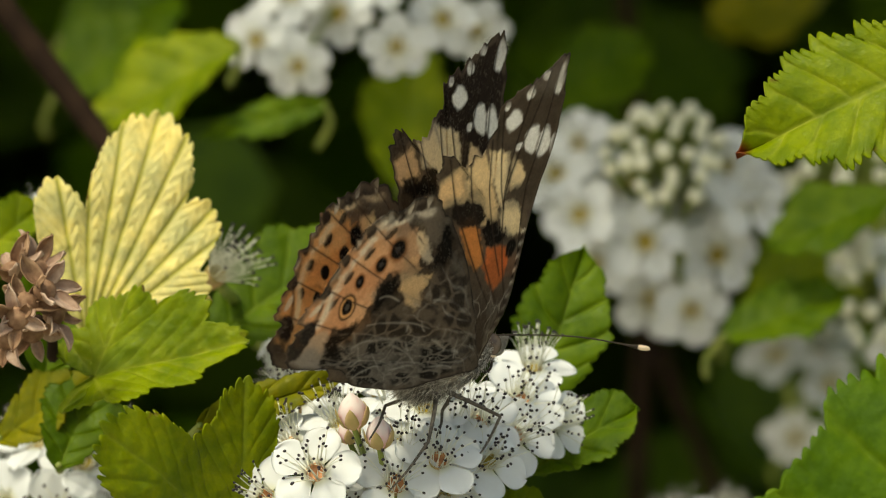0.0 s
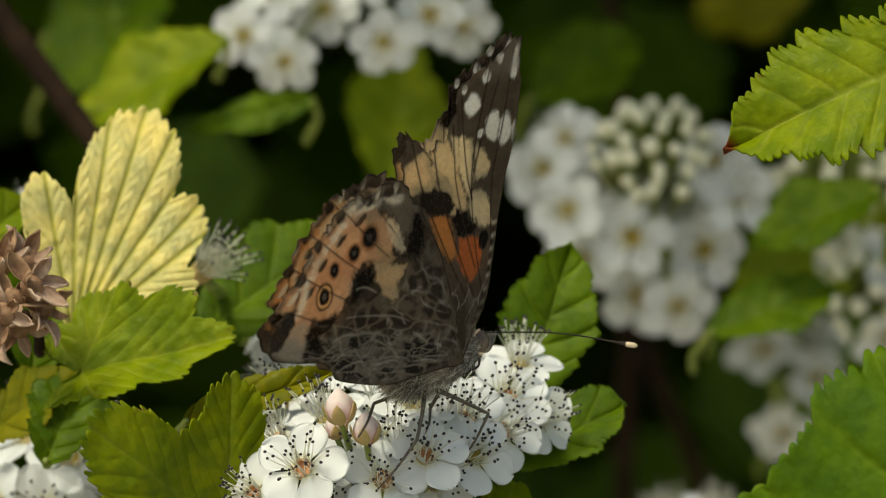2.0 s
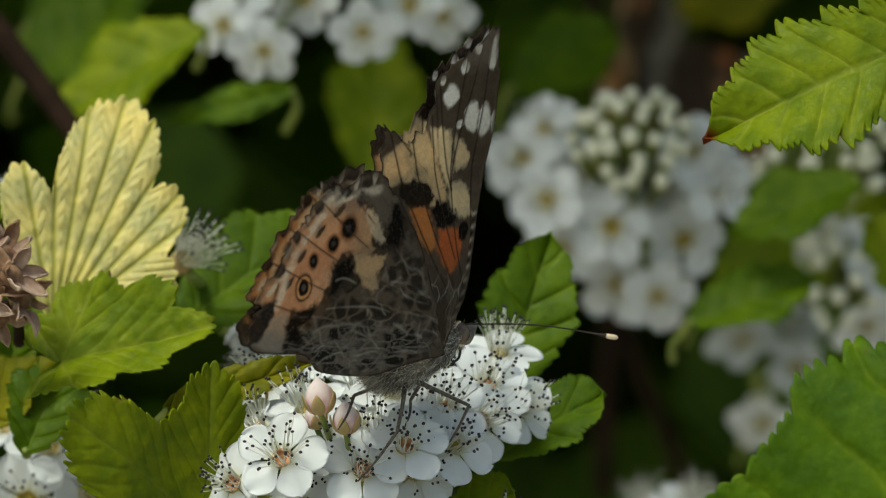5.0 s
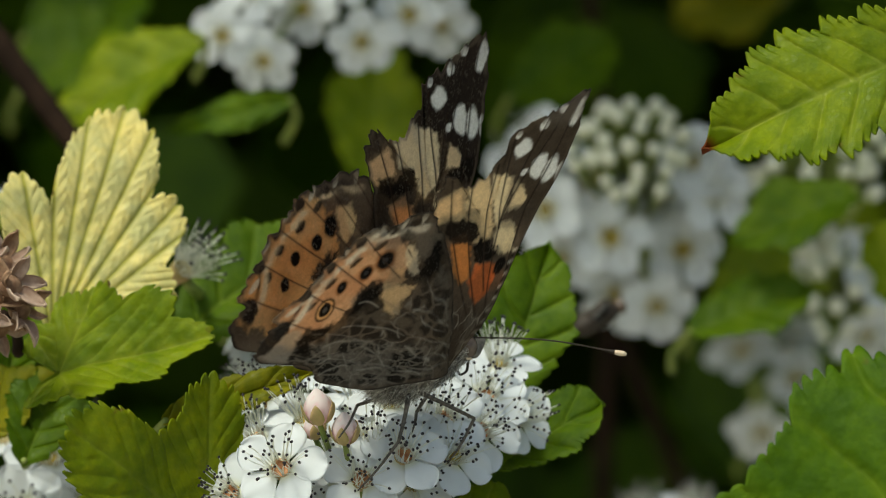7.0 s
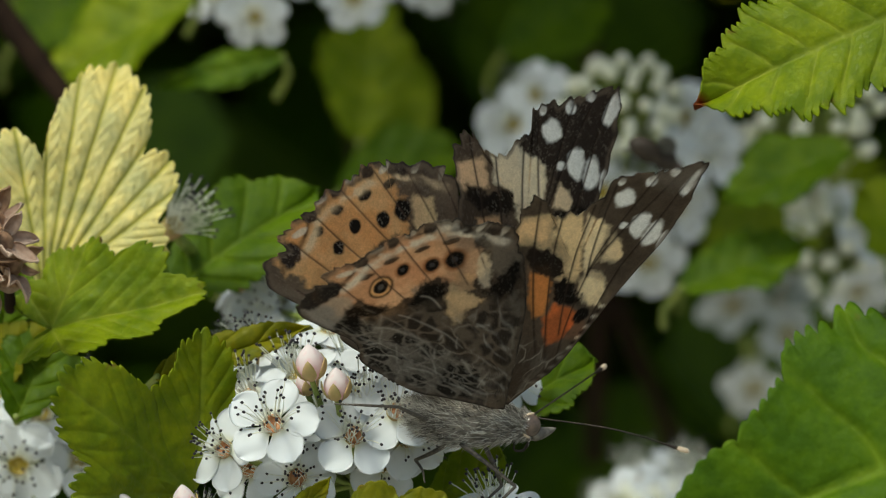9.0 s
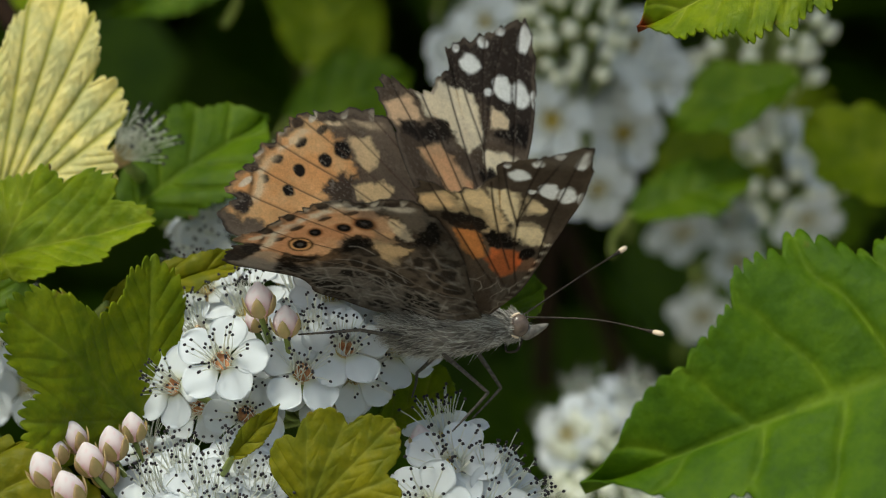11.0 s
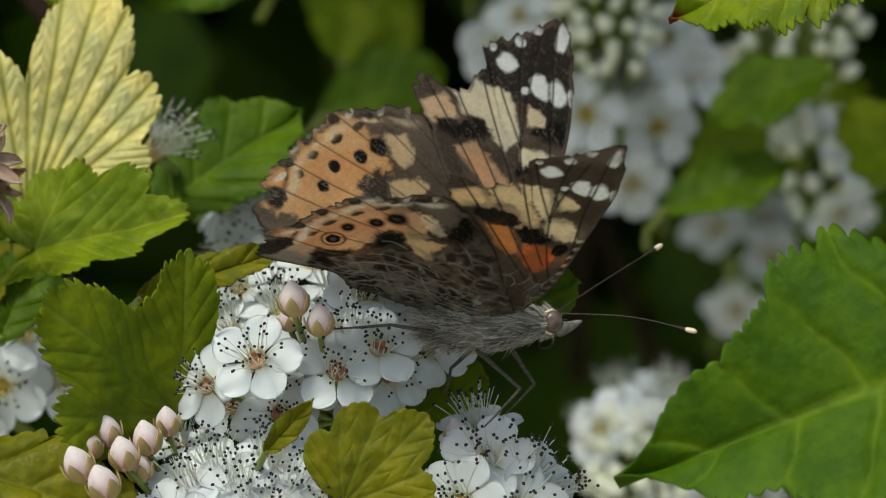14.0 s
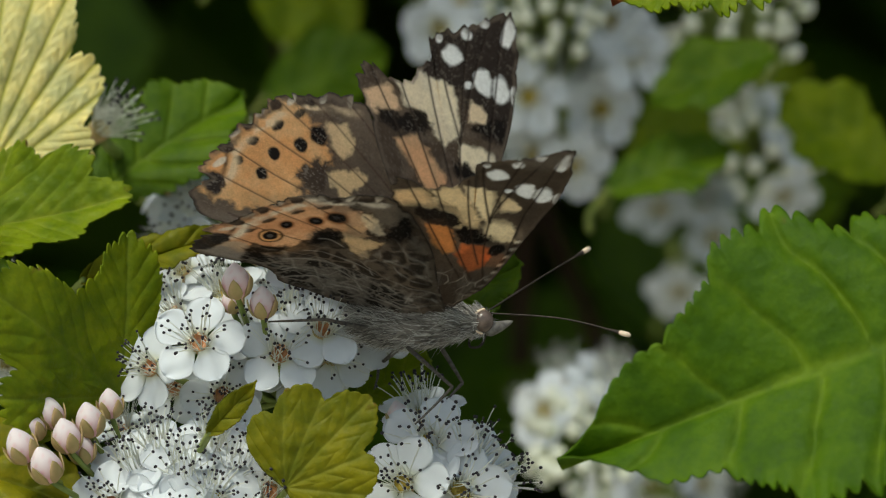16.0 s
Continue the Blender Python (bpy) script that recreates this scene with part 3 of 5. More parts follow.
BLACK = (0.016, 0.012, 0.010)
WHITE = (0.96, 0.96, 0.97)
ORANGE, RED = (0.76, 0.34, 0.12), (0.80, 0.23, 0.08)
UMBER, CHALK = (0.034, 0.024, 0.018), (0.86, 0.82, 0.75)
FORE_VEINS = [((0.5, 1), (-11.4, 21.8), 0.6), ((0, 3), (-8.2, 20.9), 0.5), ((-1.2, 8), (-5.4, 22.6), 0.4), ((-1.5, 14.6), (-4.6, 25.5), 0.2), ((-1.6, 14.8), (-1.2, 28), 0.2),
              ((1.0, 2), (-1.6, 14.8), 0.5), ((-1.6, 14.8), (1.0, 29), 0.3), ((1.2, 1), (2.4, 29.6), 0.35)]
HIND_VEINS = [((-3, 2), (-25.4, 10.0), 0.9), ((-3, 3), (-23.3, 13.2), 0.6), ((-3.5, 4), (-20.4, 15.9), 0.4), ((-4, 5), (-17, 17.0), 0.2), ((-4, 6), (-13.5, 17.5), -0.2),
              ((-3, 1), (-26.2, 6.4), 0.9), ((-3, 0), (-25, 2.2), 0.9)]


def patch(u, v, corners, soft=0.35, rag=0.5, seed=0):
    """How far places lie inside a patch with ragged edges, 0 to 1."""
    x = u + rag * (fbm(u, v, 1.6, seed) - 0.5) * 1.6
    y = v + rag * (fbm(u, v, 1.6, seed + 11) - 0.5) * 1.6
    inside = np.zeros(u.shape, bool)
    near = np.full(u.shape, 99.0)
    for (ax, ay), (bx, by) in zip(corners, corners[1:] + corners[:1]):
        if ay != by:
            inside ^= ((ay > y) != (by > y)) & (x < (bx - ax) * (y - ay) / (by - ay) + ax)
        s = np.clip(((x - ax) * (bx - ax) + (y - ay) * (by - ay)) / ((bx - ax) ** 2 + (by - ay) ** 2), 0, 1)
        near = np.minimum(near, np.hypot(x - ax - s * (bx - ax), y - ay - s * (by - ay)))
    return np.clip(np.where(inside, near, -near) / soft + 0.5, 0, 1)


def worn(col, u, v, seed, rub=0.42):
    """Fine uneven scaling and rubbed flecks."""
    k = 0.84 + 0.26 * fbm(u, v, 2.6, seed) + 0.10 * (vnoise(u, v, 8.0, seed + 3) - 0.5)
    col = col * k[..., None]
    dark = np.clip(1 - col.sum(-1) * 1.6, 0, 1)
    fleck = np.clip(vnoise(u, v, 6.5, seed + 5) * 6 - 4.0, 0, 1) * np.clip(fbm(u, v, 0.8, seed + 7) * 3 - 0.9, 0, 1)
    return np.clip(lay(col, dark * fleck * rub, (0.55, 0.48, 0.41)), 0, 1)


def scales_fore(u, v, upper):
    col = np.ones(u.shape + (3,)) * np.array((0.105, 0.075, 0.055) if upper else (0.15, 0.112, 0.082))
    col = lay(col, np.clip(fbm(u, v, 0.8, 5) * 2.4 - 0.9, 0, 1) * 0.55, (0.235, 0.18, 0.14))
    cream, pale = ((0.85, 0.70, 0.52), (0.88, 0.79, 0.63)) if upper else ((0.94, 0.72, 0.44), (0.95, 0.79, 0.54))
    if upper:
        col = lay(col, patch(u, v, [(-6, 21), (-2, 20), (1, 16), (6, 14), (6, 32), (-6, 30)], 1.2, 1.4, 2), (0.045, 0.033, 0.027))
        shapes = (((0.80, 0.58, 0.40), [(-13.2, 17.6), (-11.6, 18.8), (-9.3, 19.8), (-8.0, 17.2), (-10.7, 16.4)]), (pale, [(-8.9, 21.3), (-5.9, 22.3), (-4.2, 19.4), (-1.8, 15.5), (-3.2, 14.0), (-4.5, 15.6), (-5.5, 17.3), (-7.6, 17.9)]),
                  (pale, [(-5.6, 21.7), (-2.8, 20.9), (-1.5, 15.6), (-3.1, 15.9)]), (cream, [(-0.9, 19.6), (0.7, 18.7), (0.8, 17.1), (-0.9, 17.0)]), (pale, [(-1.7, 14.9), (0.2, 14.6), (2.0, 13.8), (2.7, 11.8), (0.5, 11.5), (-1.6, 13.0)]),
                  ((0.80, 0.50, 0.29), [(-8.6, 14.0), (-6.2, 14.9), (-2.8, 10.7), (-3.0, 9.5), (-4.8, 9.3)]), ((0.76, 0.30, 0.13), [(-1.3, 10.2), (0.3, 10.0), (2.0, 9.5), (1.5, 8.1), (-1.1, 7.9)]))
    else:
        shapes = ((cream, [(-13.4, 17.8), (-11.3, 19.6), (-9.1, 20.6), (-6.5, 16.3), (-8.7, 16.2), (-9.9, 16.0), (-12.2, 16.6)]), (cream, [(-8.9, 20.4), (-6.5, 21.7), (-4.4, 18.6), (-2.5, 15.1), (-4.0, 14.9), (-5.3, 15.5), (-6.3, 16.4)]),
                  (pale, [(-5.6, 21.4), (-2.2, 20.8), (-1.2, 16.2), (-2.2, 15.1), (-4.3, 18.6)]), (pale, [(-1.7, 20.2), (-0.2, 19.4), (1.0, 17.4), (0.0, 16.4), (-1.1, 16.7)]),
                  (cream, [(-5.2, 15.5), (-2.4, 14.9), (-2.6, 13.6), (-4.0, 13.2), (-5.0, 13.6)]), (pale, [(-2.0, 15.1), (-0.3, 15.6), (1.1, 14.3), (1.6, 12.0), (0.2, 11.6), (-1.5, 12.7), (-2.1, 13.8)]),
                  (ORANGE, [(-7.6, 13.6), (-5.2, 13.5), (-4.3, 11.6), (-3.9, 9.4), (-4.8, 8.9), (-6.2, 10.5), (-7.0, 11.9)]), (RED, [(-3.5, 11.0), (-0.3, 10.9), (-0.2, 9.0), (-1.0, 7.1), (-1.8, 6.3), (-3.8, 8.9)]))
    for n, (paint, corners) in enumerate(shapes):
        col = lay(col, patch(u, v, corners, 0.4, 0.45, 7 + n), paint)
    col = col * (0.92 + 0.16 * fbm(u, v, 0.7, 33))[..., None]
    if upper:
        col = lay(col, patch(u, v, [(-10.5, 16.7), (-8.5, 16.6), (-5.5, 17.3), (-4.6, 16.2), (-5.7, 14.7), (-9.3, 14.9)], 0.5, 0.8, 21), (0.022, 0.016, 0.013))
        col = lay(col, patch(u, v, [(-0.6, 16.2), (2.6, 15.2), (2.8, 18.4), (1.0, 17.6)], 0.4, 0.7, 22), BLACK)
    else:
        col = lay(col, patch(u, v, [(-8.9, 16.3), (-6.4, 16.2), (-5.1, 15.5), (-4.2, 14.4), (-5.2, 13.4), (-7.5, 13.8), (-8.9, 14.6)], 0.4, 0.7, 21), UMBER)
        col = lay(col, patch(u, v, [(-12.4, 14.6), (-8.8, 13.4), (-7.4, 10.4), (-4.4, 7.2), (-2.2, 5.5), (-6, 4), (-12, 11)], 0.8, 0.8, 24), (0.17, 0.128, 0.095))
        col = lay(col, patch(u, v, [(-3.9, 14.1), (-2.6, 13.6), (-1.7, 12.7), (-0.6, 12.3), (-0.9, 11.6), (-2.1, 11.4), (-3.2, 10.9), (-4.0, 12.0), (-4.7, 13.0)], 0.3, 0.6, 23), BLACK)
        col = lay(col, blob(u, v, (0.1, 10.5), 0.8, 1.0, -20, 0.25, 0.6, 11), BLACK)
    if upper:
        col = lay(col, patch(u, v, [(-2.3, 12.6), (-0.5, 12.6), (0.4, 11.8), (-0.1, 11.2), (-1.9, 11.2)], 0.3, 0.7, 23), BLACK)
        col = lay(col, blob(u, v, (0.7, 10.6), 0.95, 0.7, -20, 0.25, 0.6, 11), BLACK)
    for c, ru, rv, turn in (((-2.9, 24.3), 0.95, 1.2, 10), ((0.35, 22.0), 0.95, 1.45, 14), ((2.3, 21.4), 0.85, 1.6, 8), ((3.7, 20.9), 0.38, 1.3, 5), ((-1.6, 27.1), 0.55, 0.75, 0), ((0.3, 28.7), 0.5, 0.45, 0),
                            ((2.8, 28.1), 0.62, 1.5, -8), ((-4.4, 26.0), 0.35, 0.5, 0), ((-1.1, 21.2), 0.5, 0.45, 0)):
        k = 1.05 if upper else 1.08
        col = lay(col, blob(u, v, c, ru * k, rv * k, turn, 0.3, 0.6, 13), WHITE if upper else (0.92, 0.91, 0.89))
    for a, b, bow in FORE_VEINS:
        col = lay(col, stroke(u, v, a, b, 0.12, bow) * 0.85, (0.05, 0.034, 0.026))
    if not upper:
        col = lay(col, blob(u, v, (1.5, 29.0), 4.0, 2.2, 10, 0.6, 0.3, 31) * 0.5, (0.42, 0.36, 0.31))
        for k in range(20):
            y = 0.2 + 0.62 * k
            c = (np.interp(y, (-1, 5, 10.5, 16), (-2.0, 0.15, 1.65, 2.9)), y)
            col = lay(col, blob(u, v, c, 0.42, 0.18, 20, 0.3, 0.1, 3), (0.80, 0.74, 0.64) if k % 2 else UMBER)
        low = np.clip((7.2 - v) / 2.5, 0, 1)
        col = lay(col, low * 0.7, (0.075, 0.06, 0.048))
        col = lay(col, low * np.clip(fbm(u * 2.2, v * 0.5, 0.8, 53) * 5 - 2.4, 0, 1) * 0.6, (0.27, 0.24, 0.21))
        net = np.exp(-((cells(u, v, 2.2, 2) / 0.05) ** 2)) * np.clip(vnoise(u, v, 0.7, 47) * 3 - 1.0, 0, 1)
        col = lay(col, low * net * 0.7, (0.80, 0.74, 0.65))
    else:
        col = lay(col, np.clip((7 - v) / 6, 0, 1) * 0.7, (0.17, 0.13, 0.10))
        col = lay(col, patch(u, v, [(-13.6, 17), (-12.6, 17), (-11.4, 11.4), (-7, 7), (-8, 6), (-14, 12)], 1.0, 0.8, 5) * 0.75, (0.20, 0.145, 0.12))
    return worn(col, u, v, 61, 0.25 if upper else 0.12)


MARGIN = [(-26.2, 5.6), (-25.5, 9.9), (-23.4, 13.1), (-20.5, 15.8), (-17.2, 17.1), (-14.0, 17.8), (-11.6, 17.4)]


def hem(col, u, v, crescent, dash, fringe):
    """The scalloped edge: pale crescents, dark dashes at the veins' ends, a pale worn fringe."""
    for k, (p, q) in enumerate(zip(MARGIN, MARGIN[1:])):
        p, q = np.array(p) * (1.015, 1.0), np.array(q) * (1.015, 1.0)
        inward = np.array([q[1] - p[1], p[0] - q[0]]) / math.hypot(*(q - p))
        a, b, c = p + inward * 1.35 + (q - p) * 0.1, q + inward * 1.35 - (q - p) * 0.1, (p + q) / 2
        rough = (0.55 + 0.9 * vnoise(u, v, 2.2, 51 + k)) * np.clip(vnoise(u, v, 1.0, 140) * 3.4 - 0.9, 0.1, 1)
        col = lay(col, np.clip(stroke(u, v, a, b, 0.42, 0.10 * math.hypot(*(b - a)) * -1) * rough * 1.3, 0, 1) * 0.95, crescent)
        col = lay(col, np.clip(stroke(u, v, p + inward * 0.6, q + inward * 0.6, 0.24, -0.15) * rough * 1.0, 0, 1) * 0.8, dash)
        col = lay(col, blob(u, v, p + inward * 0.5, 0.62, 0.8, 40, 0.4, 1.2, 71 + k) * 0.95, dash)
        col = lay(col, blob(u, v, c + inward * 0.15, 0.8, 0.32, 45 + 8 * k, 0.4, 0.8, 81 + k) * 0.85, fringe)
    return col


def scales_hind(u, v, upper):
    # d runs outward to the margin, a along it
    d, a = -0.72 * u + 0.69 * v, 0.69 * u + 0.72 * v
    wob = 1.6 * (fbm(u, v, 0.7, 43) - 0.5)
    step = lambda x, w: np.clip(x / w + 0.5, 0, 1)
    spots = [(-21.7, 7.4, 0.66, 0.78), (-20.6, 9.9, 0.58, 0.68), (-18.0, 11.3, 0.70, 0.80), (-16.2, 12.7, 0.95, 1.05)]
    rows = ((-24.2, 8.4), (-22.8, 10.9), (-20.4, 13.0), (-18.2, 14.8))
    if upper:
        col = np.ones(u.shape + (3,)) * np.array((0.16, 0.118, 0.088))
        glow = patch(u, v, [(-28.6, 4.5), (-27.6, 9), (-25, 13.4), (-21.6, 16.4), (-18, 15.6), (-15.5, 12.8), (-14.6, 10.0), (-17.6, 8.2), (-17.3, 5.5), (-19.8, 3.8), (-24, 2.8)], 0.7, 1.0, 3)
        col = lay(col, glow, (0.82, 0.44, 0.19))
        col = lay(col, glow * np.clip(fbm(u, v, 0.5, 77) * 3 - 1.1, 0, 1) * 0.6, (0.88, 0.60, 0.32))
        col = lay(col, patch(u, v, [(-15.5, 14.4), (-13.4, 14.6), (-12.2, 12.5), (-13.3, 10.6), (-14.8, 11.7)], 0.5, 0.6, 4), (0.82, 0.62, 0.38))
        col = lay(col, patch(u, v, [(-15.4, 8.8), (-11.7, 10.2), (-10.8, 9.3), (-12.9, 6.1), (-14.5, 7.2)], 0.4, 0.6, 5), (0.82, 0.61, 0.36))
        col = lay(col, patch(u, v, [(-18.2, 8.2), (-16.0, 9.9), (-14.2, 10.2), (-15.2, 8.6), (-15.6, 6.4), (-17.6, 6.0)], 0.6, 1.0, 6), (0.085, 0.058, 0.042))
        for x, y, p, q in spots:
            col = lay(col, blob(u, v, (x, y), p, q, 20, 0.3, 0.6, 8), BLACK)
        for x, y in rows:
            col = lay(col, blob(u, v, (x, y), 0.66, 0.46, 45, 0.35, 0.8, 9), BLACK)
        col = hem(col, u, v, (0.88, 0.68, 0.46), (0.05, 0.034, 0.028), (0.88, 0.80, 0.68))
        col = lay(col, blob(u, v, (-26.7, 5.3), 0.9, 1.5, 0, 0.4, 0.8, 12), (0.045, 0.033, 0.028))
        col = lay(col, step(a - 1.9 + wob, 1.6) * 0.65, (0.23, 0.17, 0.13))
        col = lay(col, step(1.6 - v, 2.0), (0.27, 0.225, 0.19))
        for p, q, bow in HIND_VEINS:
            col = lay(col, stroke(u, v, p, q, 0.11, bow) * 0.75, (0.10, 0.06, 0.045))
        return worn(col, u, v, 71)
    # dark marbled base inside, a peach band with eyespots outside
    lump = cells(0.75 * u + 0.3 * v, 1.1 * v - 0.2 * u, 1.9, 3)
    dark, chalk = (0.014, 0.011, 0.009), (0.72, 0.68, 0.62)
    col = np.ones(u.shape + (3,)) * np.array((0.085, 0.062, 0.046))
    col = lay(col, np.clip(fbm(u, v, 0.7, 41) * 6 - 2.9, 0, 1) * 0.65, (0.21, 0.155, 0.11))
    band = patch(u, v, [(-28.2, 6.5), (-27.4, 9), (-26.0, 11.8), (-23.6, 14.8), (-21, 16.4), (-17.1, 16.0), (-14.1, 14.5), (-12.8, 13.1), (-13.1, 11.4), (-13.6, 9.6), (-16.5, 10.4), (-17.2, 9.6), (-17.9, 7.4), (-18.5, 6.4), (-19.6, 5.3), (-22.8, 5.2), (-23.8, 4.5), (-25.9, 4.8)], 0.6, 0.8, 44)
    col = lay(col, band, (0.70, 0.44, 0.29))
    col = lay(col, band * np.clip(fbm(u, v, 0.55, 45) * 4 - 1.9, 0, 1) * 0.65, (0.88, 0.66, 0.47))
    col = lay(col, band * step(a + 3.2 + 2 * wob, 2.0) * 0.4, (0.48, 0.34, 0.25))
    col = lay(col, patch(u, v, [(-8.3, 11.2), (-6.2, 9.2), (-4.9, 6.1), (-5.7, 4.2), (-7.6, 6.4), (-8.6, 9.4)], 1.0, 0.8, 14) * 0.7, (0.30, 0.26, 0.22))
    col = lay(col, patch(u, v, [(-16.4, 17.4), (-9.0, 16.6), (-9.2, 14.1), (-10.0, 12.3), (-11.8, 12.4), (-13.3, 14.6)], 0.8, 0.9, 16) * 0.85, (0.27, 0.23, 0.19))
    for corners in ([(-10.1, 14.5), (-8.7, 13.8), (-8.7, 11.0), (-9.9, 9.3), (-11.5, 10.1), (-10.6, 12.3)], [(-9.4, 9.3), (-7.3, 9.1), (-7.6, 7.3), (-9.1, 7.0), (-10.0, 8.3)], [(-17.2, 9.2), (-15.2, 9.8), (-14.6, 7.8), (-13.0, 5.6), (-17.6, 5.2), (-17.4, 7.2)]):
        col = lay(col, patch(u, v, corners, 0.5, 0.7, 25), dark)
    col = lay(col, patch(u, v, [(-15.0, 10.2), (-12.5, 9.7), (-11.0, 9.6), (-11.8, 7.9), (-11.8, 6.3), (-12.5, 5.6), (-13.4, 6.6), (-14.6, 8.1)], 0.4, 0.5, 5), (0.72, 0.55, 0.36))
    col = lay(col, patch(u, v, [(-14.1, 14.4), (-13.1, 14.3), (-12.1, 13.0), (-11.1, 11.2), (-11.8, 10.4), (-12.8, 11.4), (-13.8, 12.9)], 0.35, 0.5, 6), (0.80, 0.69, 0.54))
    col = lay(col, patch(u, v, [(-15.3, 11.8), (-13.4, 11.6), (-12.5, 10.2), (-13.6, 9.6), (-14.9, 10.3)], 0.35, 0.5, 7) * 0.8, (0.74, 0.50, 0.31))
    for x, y in rows:
        col = lay(col, blob(u, v, (x + 0.35, y - 0.25), 0.85, 0.34, 45, 0.3, 0.7, 17) * 0.9, UMBER)
    fringe = patch(u, v, [(-22.4, 16.6), (-18.7, 17.8), (-13.6, 17.8), (-13.5, 15.9), (-16.8, 15.8), (-18.7, 15.3), (-20.6, 14.6)], 0.6, 0.9, 18)
    col = lay(col, fringe * np.clip(vnoise(u, v, 0.9, 57) * 4 - 1.4, 0, 1) * 0.9, chalk)
    col = lay(col, fringe * np.clip(vnoise(u, v, 0.8, 59) * 5 - 2.9, 0, 1), UMBER)
    col = hem(col, u, v, CHALK, (0.06, 0.044, 0.035), (0.80, 0.74, 0.64))
    for k, (x, y) in enumerate(rows):
        col = lay(col, np.clip(stroke(u, v, (x - 1.2, y + 0.2), (x + 0.9, y + 1.5), 0.24, -0.3) * np.clip(vnoise(u, v, 1.3, 91 + k) * 3 - 0.9, 0, 1), 0, 1) * 0.9, CHALK)
    x, y, p, q = spots[0]
    for k, paint in ((1.9, UMBER), (1.55, (0.84, 0.56, 0.30)), (1.15, BLACK), (0.5, (0.17, 0.15, 0.14))):
        col = lay(col, blob(u, v, (x, y), p * k, q * k, 20, 0.2, 0.2, 8), paint)
    for x, y, p, q in spots[1:]:
        for k, paint in ((1.35, (0.42, 0.22, 0.12)), (1.0, BLACK), (0.35, (0.10, 0.09, 0.10))):
            col = lay(col, blob(u, v, (x, y), p * k, q * k, 20, 0.3, 0.25, 8), paint)
    # the inner half: dark lumps, a pale net of scales between them
    inner = np.clip((16.6 - d + wob) / 1.6, 0, 1) * step(9.6 - v + wob, 1.6) * (1 - patch(u, v, [(-15.2, 10.4), (-10.9, 9.8), (-11.6, 6.2), (-12.6, 5.4), (-14.8, 8.0)], 0.4, 0.4, 5))
    inner = np.maximum(inner, step(4.6 - v + wob, 1.2) * step(u + 23.0, 2.0))
    lobe = step(2.8 - v + 0.6 * wob, 1.0) * step(-6 - u, 3.0)
    gate = np.clip(vnoise(u, v, 0.7, 97) * 3.2 - 1.1, 0, 1)
    fill = np.clip((lump - 0.10) / 0.16, 0, 1) * np.clip(fbm(u, v, 0.6, 98) * 5 - 1.5, 0, 1)
    col = lay(col, inner * 0.75, (0.25, 0.20, 0.155))
    col = lay(col, inner * fill * 0.84, (0.028, 0.021, 0.017))
    pebble = cells(0.8 * u, 1.5 * v, 1.7, 6)
    col = lay(col, lobe * 0.85, (0.27, 0.24, 0.21))
    col = lay(col, lobe * np.clip((pebble - 0.10) / 0.14, 0, 1) * np.clip(vnoise(u, v, 0.6, 35) * 4 - 0.4, 0, 1) * 0.94, (0.014, 0.012, 0.010))
    col = lay(col, lobe * np.clip(vnoise(u, v, 3.6, 36) * 5 - 3.1, 0, 1) * 0.4, (0.42, 0.39, 0.35))
    col = lay(col, step(-2.4 - v + 0.4 * wob, 0.8) * 0.45, (0.26, 0.235, 0.21))
    t1 = 0.03 + 0.05 * vnoise(u, v, 0.9, 90)
    uw, vw = u + 0.9 * (vnoise(u, v, 0.5, 101) - 0.5), v + 0.9 * (vnoise(u, v, 0.5, 103) - 0.5)
    col = lay(col, np.clip(inner * np.exp(-((lump / t1) ** 2)), 0, 1) * 0.32 * gate, chalk)
    for p, q, bow in (((-16.7, 7.3), (-12.0, 6.2), 0.3), ((-12.0, 6.2), (-8.7, 7.1), -0.3), ((-17.8, 4.8), (-9.9, 3.7), 0.2), ((-9.9, 3.7), (-5.4, 2.1), 0.5), ((-8.8, 5.9), (-7.6, 2.7), 0.4), ((-4.4, 4.5), (-3.6, 0.6), -0.4),
                      ((-4.8, 3.5), (-0.5, 2.6), 0.2), ((-22.1, 2.1), (-11.8, 2.6), 0.4), ((-19.1, -1.1), (-6.9, -0.7), 0.5), ((-14.0, 2.3), (-10.8, -0.6), 0.3), ((-17.7, 0.5), (-18.5, 2.3), 0.2), ((-12.9, 7.4), (-7.6, 6.7), -0.4), ((-8.2, 5.3), (-6.2, 3.8), 0.2), ((-16.2, 1.6), (-15.0, -1.6), 0.2), ((-13.0, 4.0), (-12.2, 1.6), -0.2), ((-10.4, 3.4), (-11.6, 5.8), 0.2), ((-6.8, 5.6), (-4.6, 5.2), 0.2), ((-6.4, 3.2), (-6.6, 0.4), 0.2), ((-20.6, 0.6), (-16.4, 1.2), -0.3), ((-9.6, 2.4), (-6.0, 0.6), 0.3)):
        col = lay(col, stroke(uw, vw, p, q, 0.13, bow) * np.clip(1.7 * vnoise(u, v, 0.8, 96) - 0.55, 0, 0.5), chalk)
    # the pale corner behind the dark bar
    col = lay(col, patch(u, v, [(-25.9, 5.0), (-23.5, 5.2), (-23.1, 3.5), (-23.4, 0.8), (-26.1, 0.9), (-28.4, 2.0), (-27.2, 3.5)], 0.5, 0.4, 26) * 0.9, (0.52, 0.47, 0.42))
    col = lay(col, patch(u, v, [(-26.9, 6.5), (-25.3, 6.4), (-25.4, 5.0), (-26.1, 3.8), (-27.1, 2.4), (-28.6, 2.4), (-28.6, 5.0)], 0.35, 0.4, 27), (0.045, 0.037, 0.033))
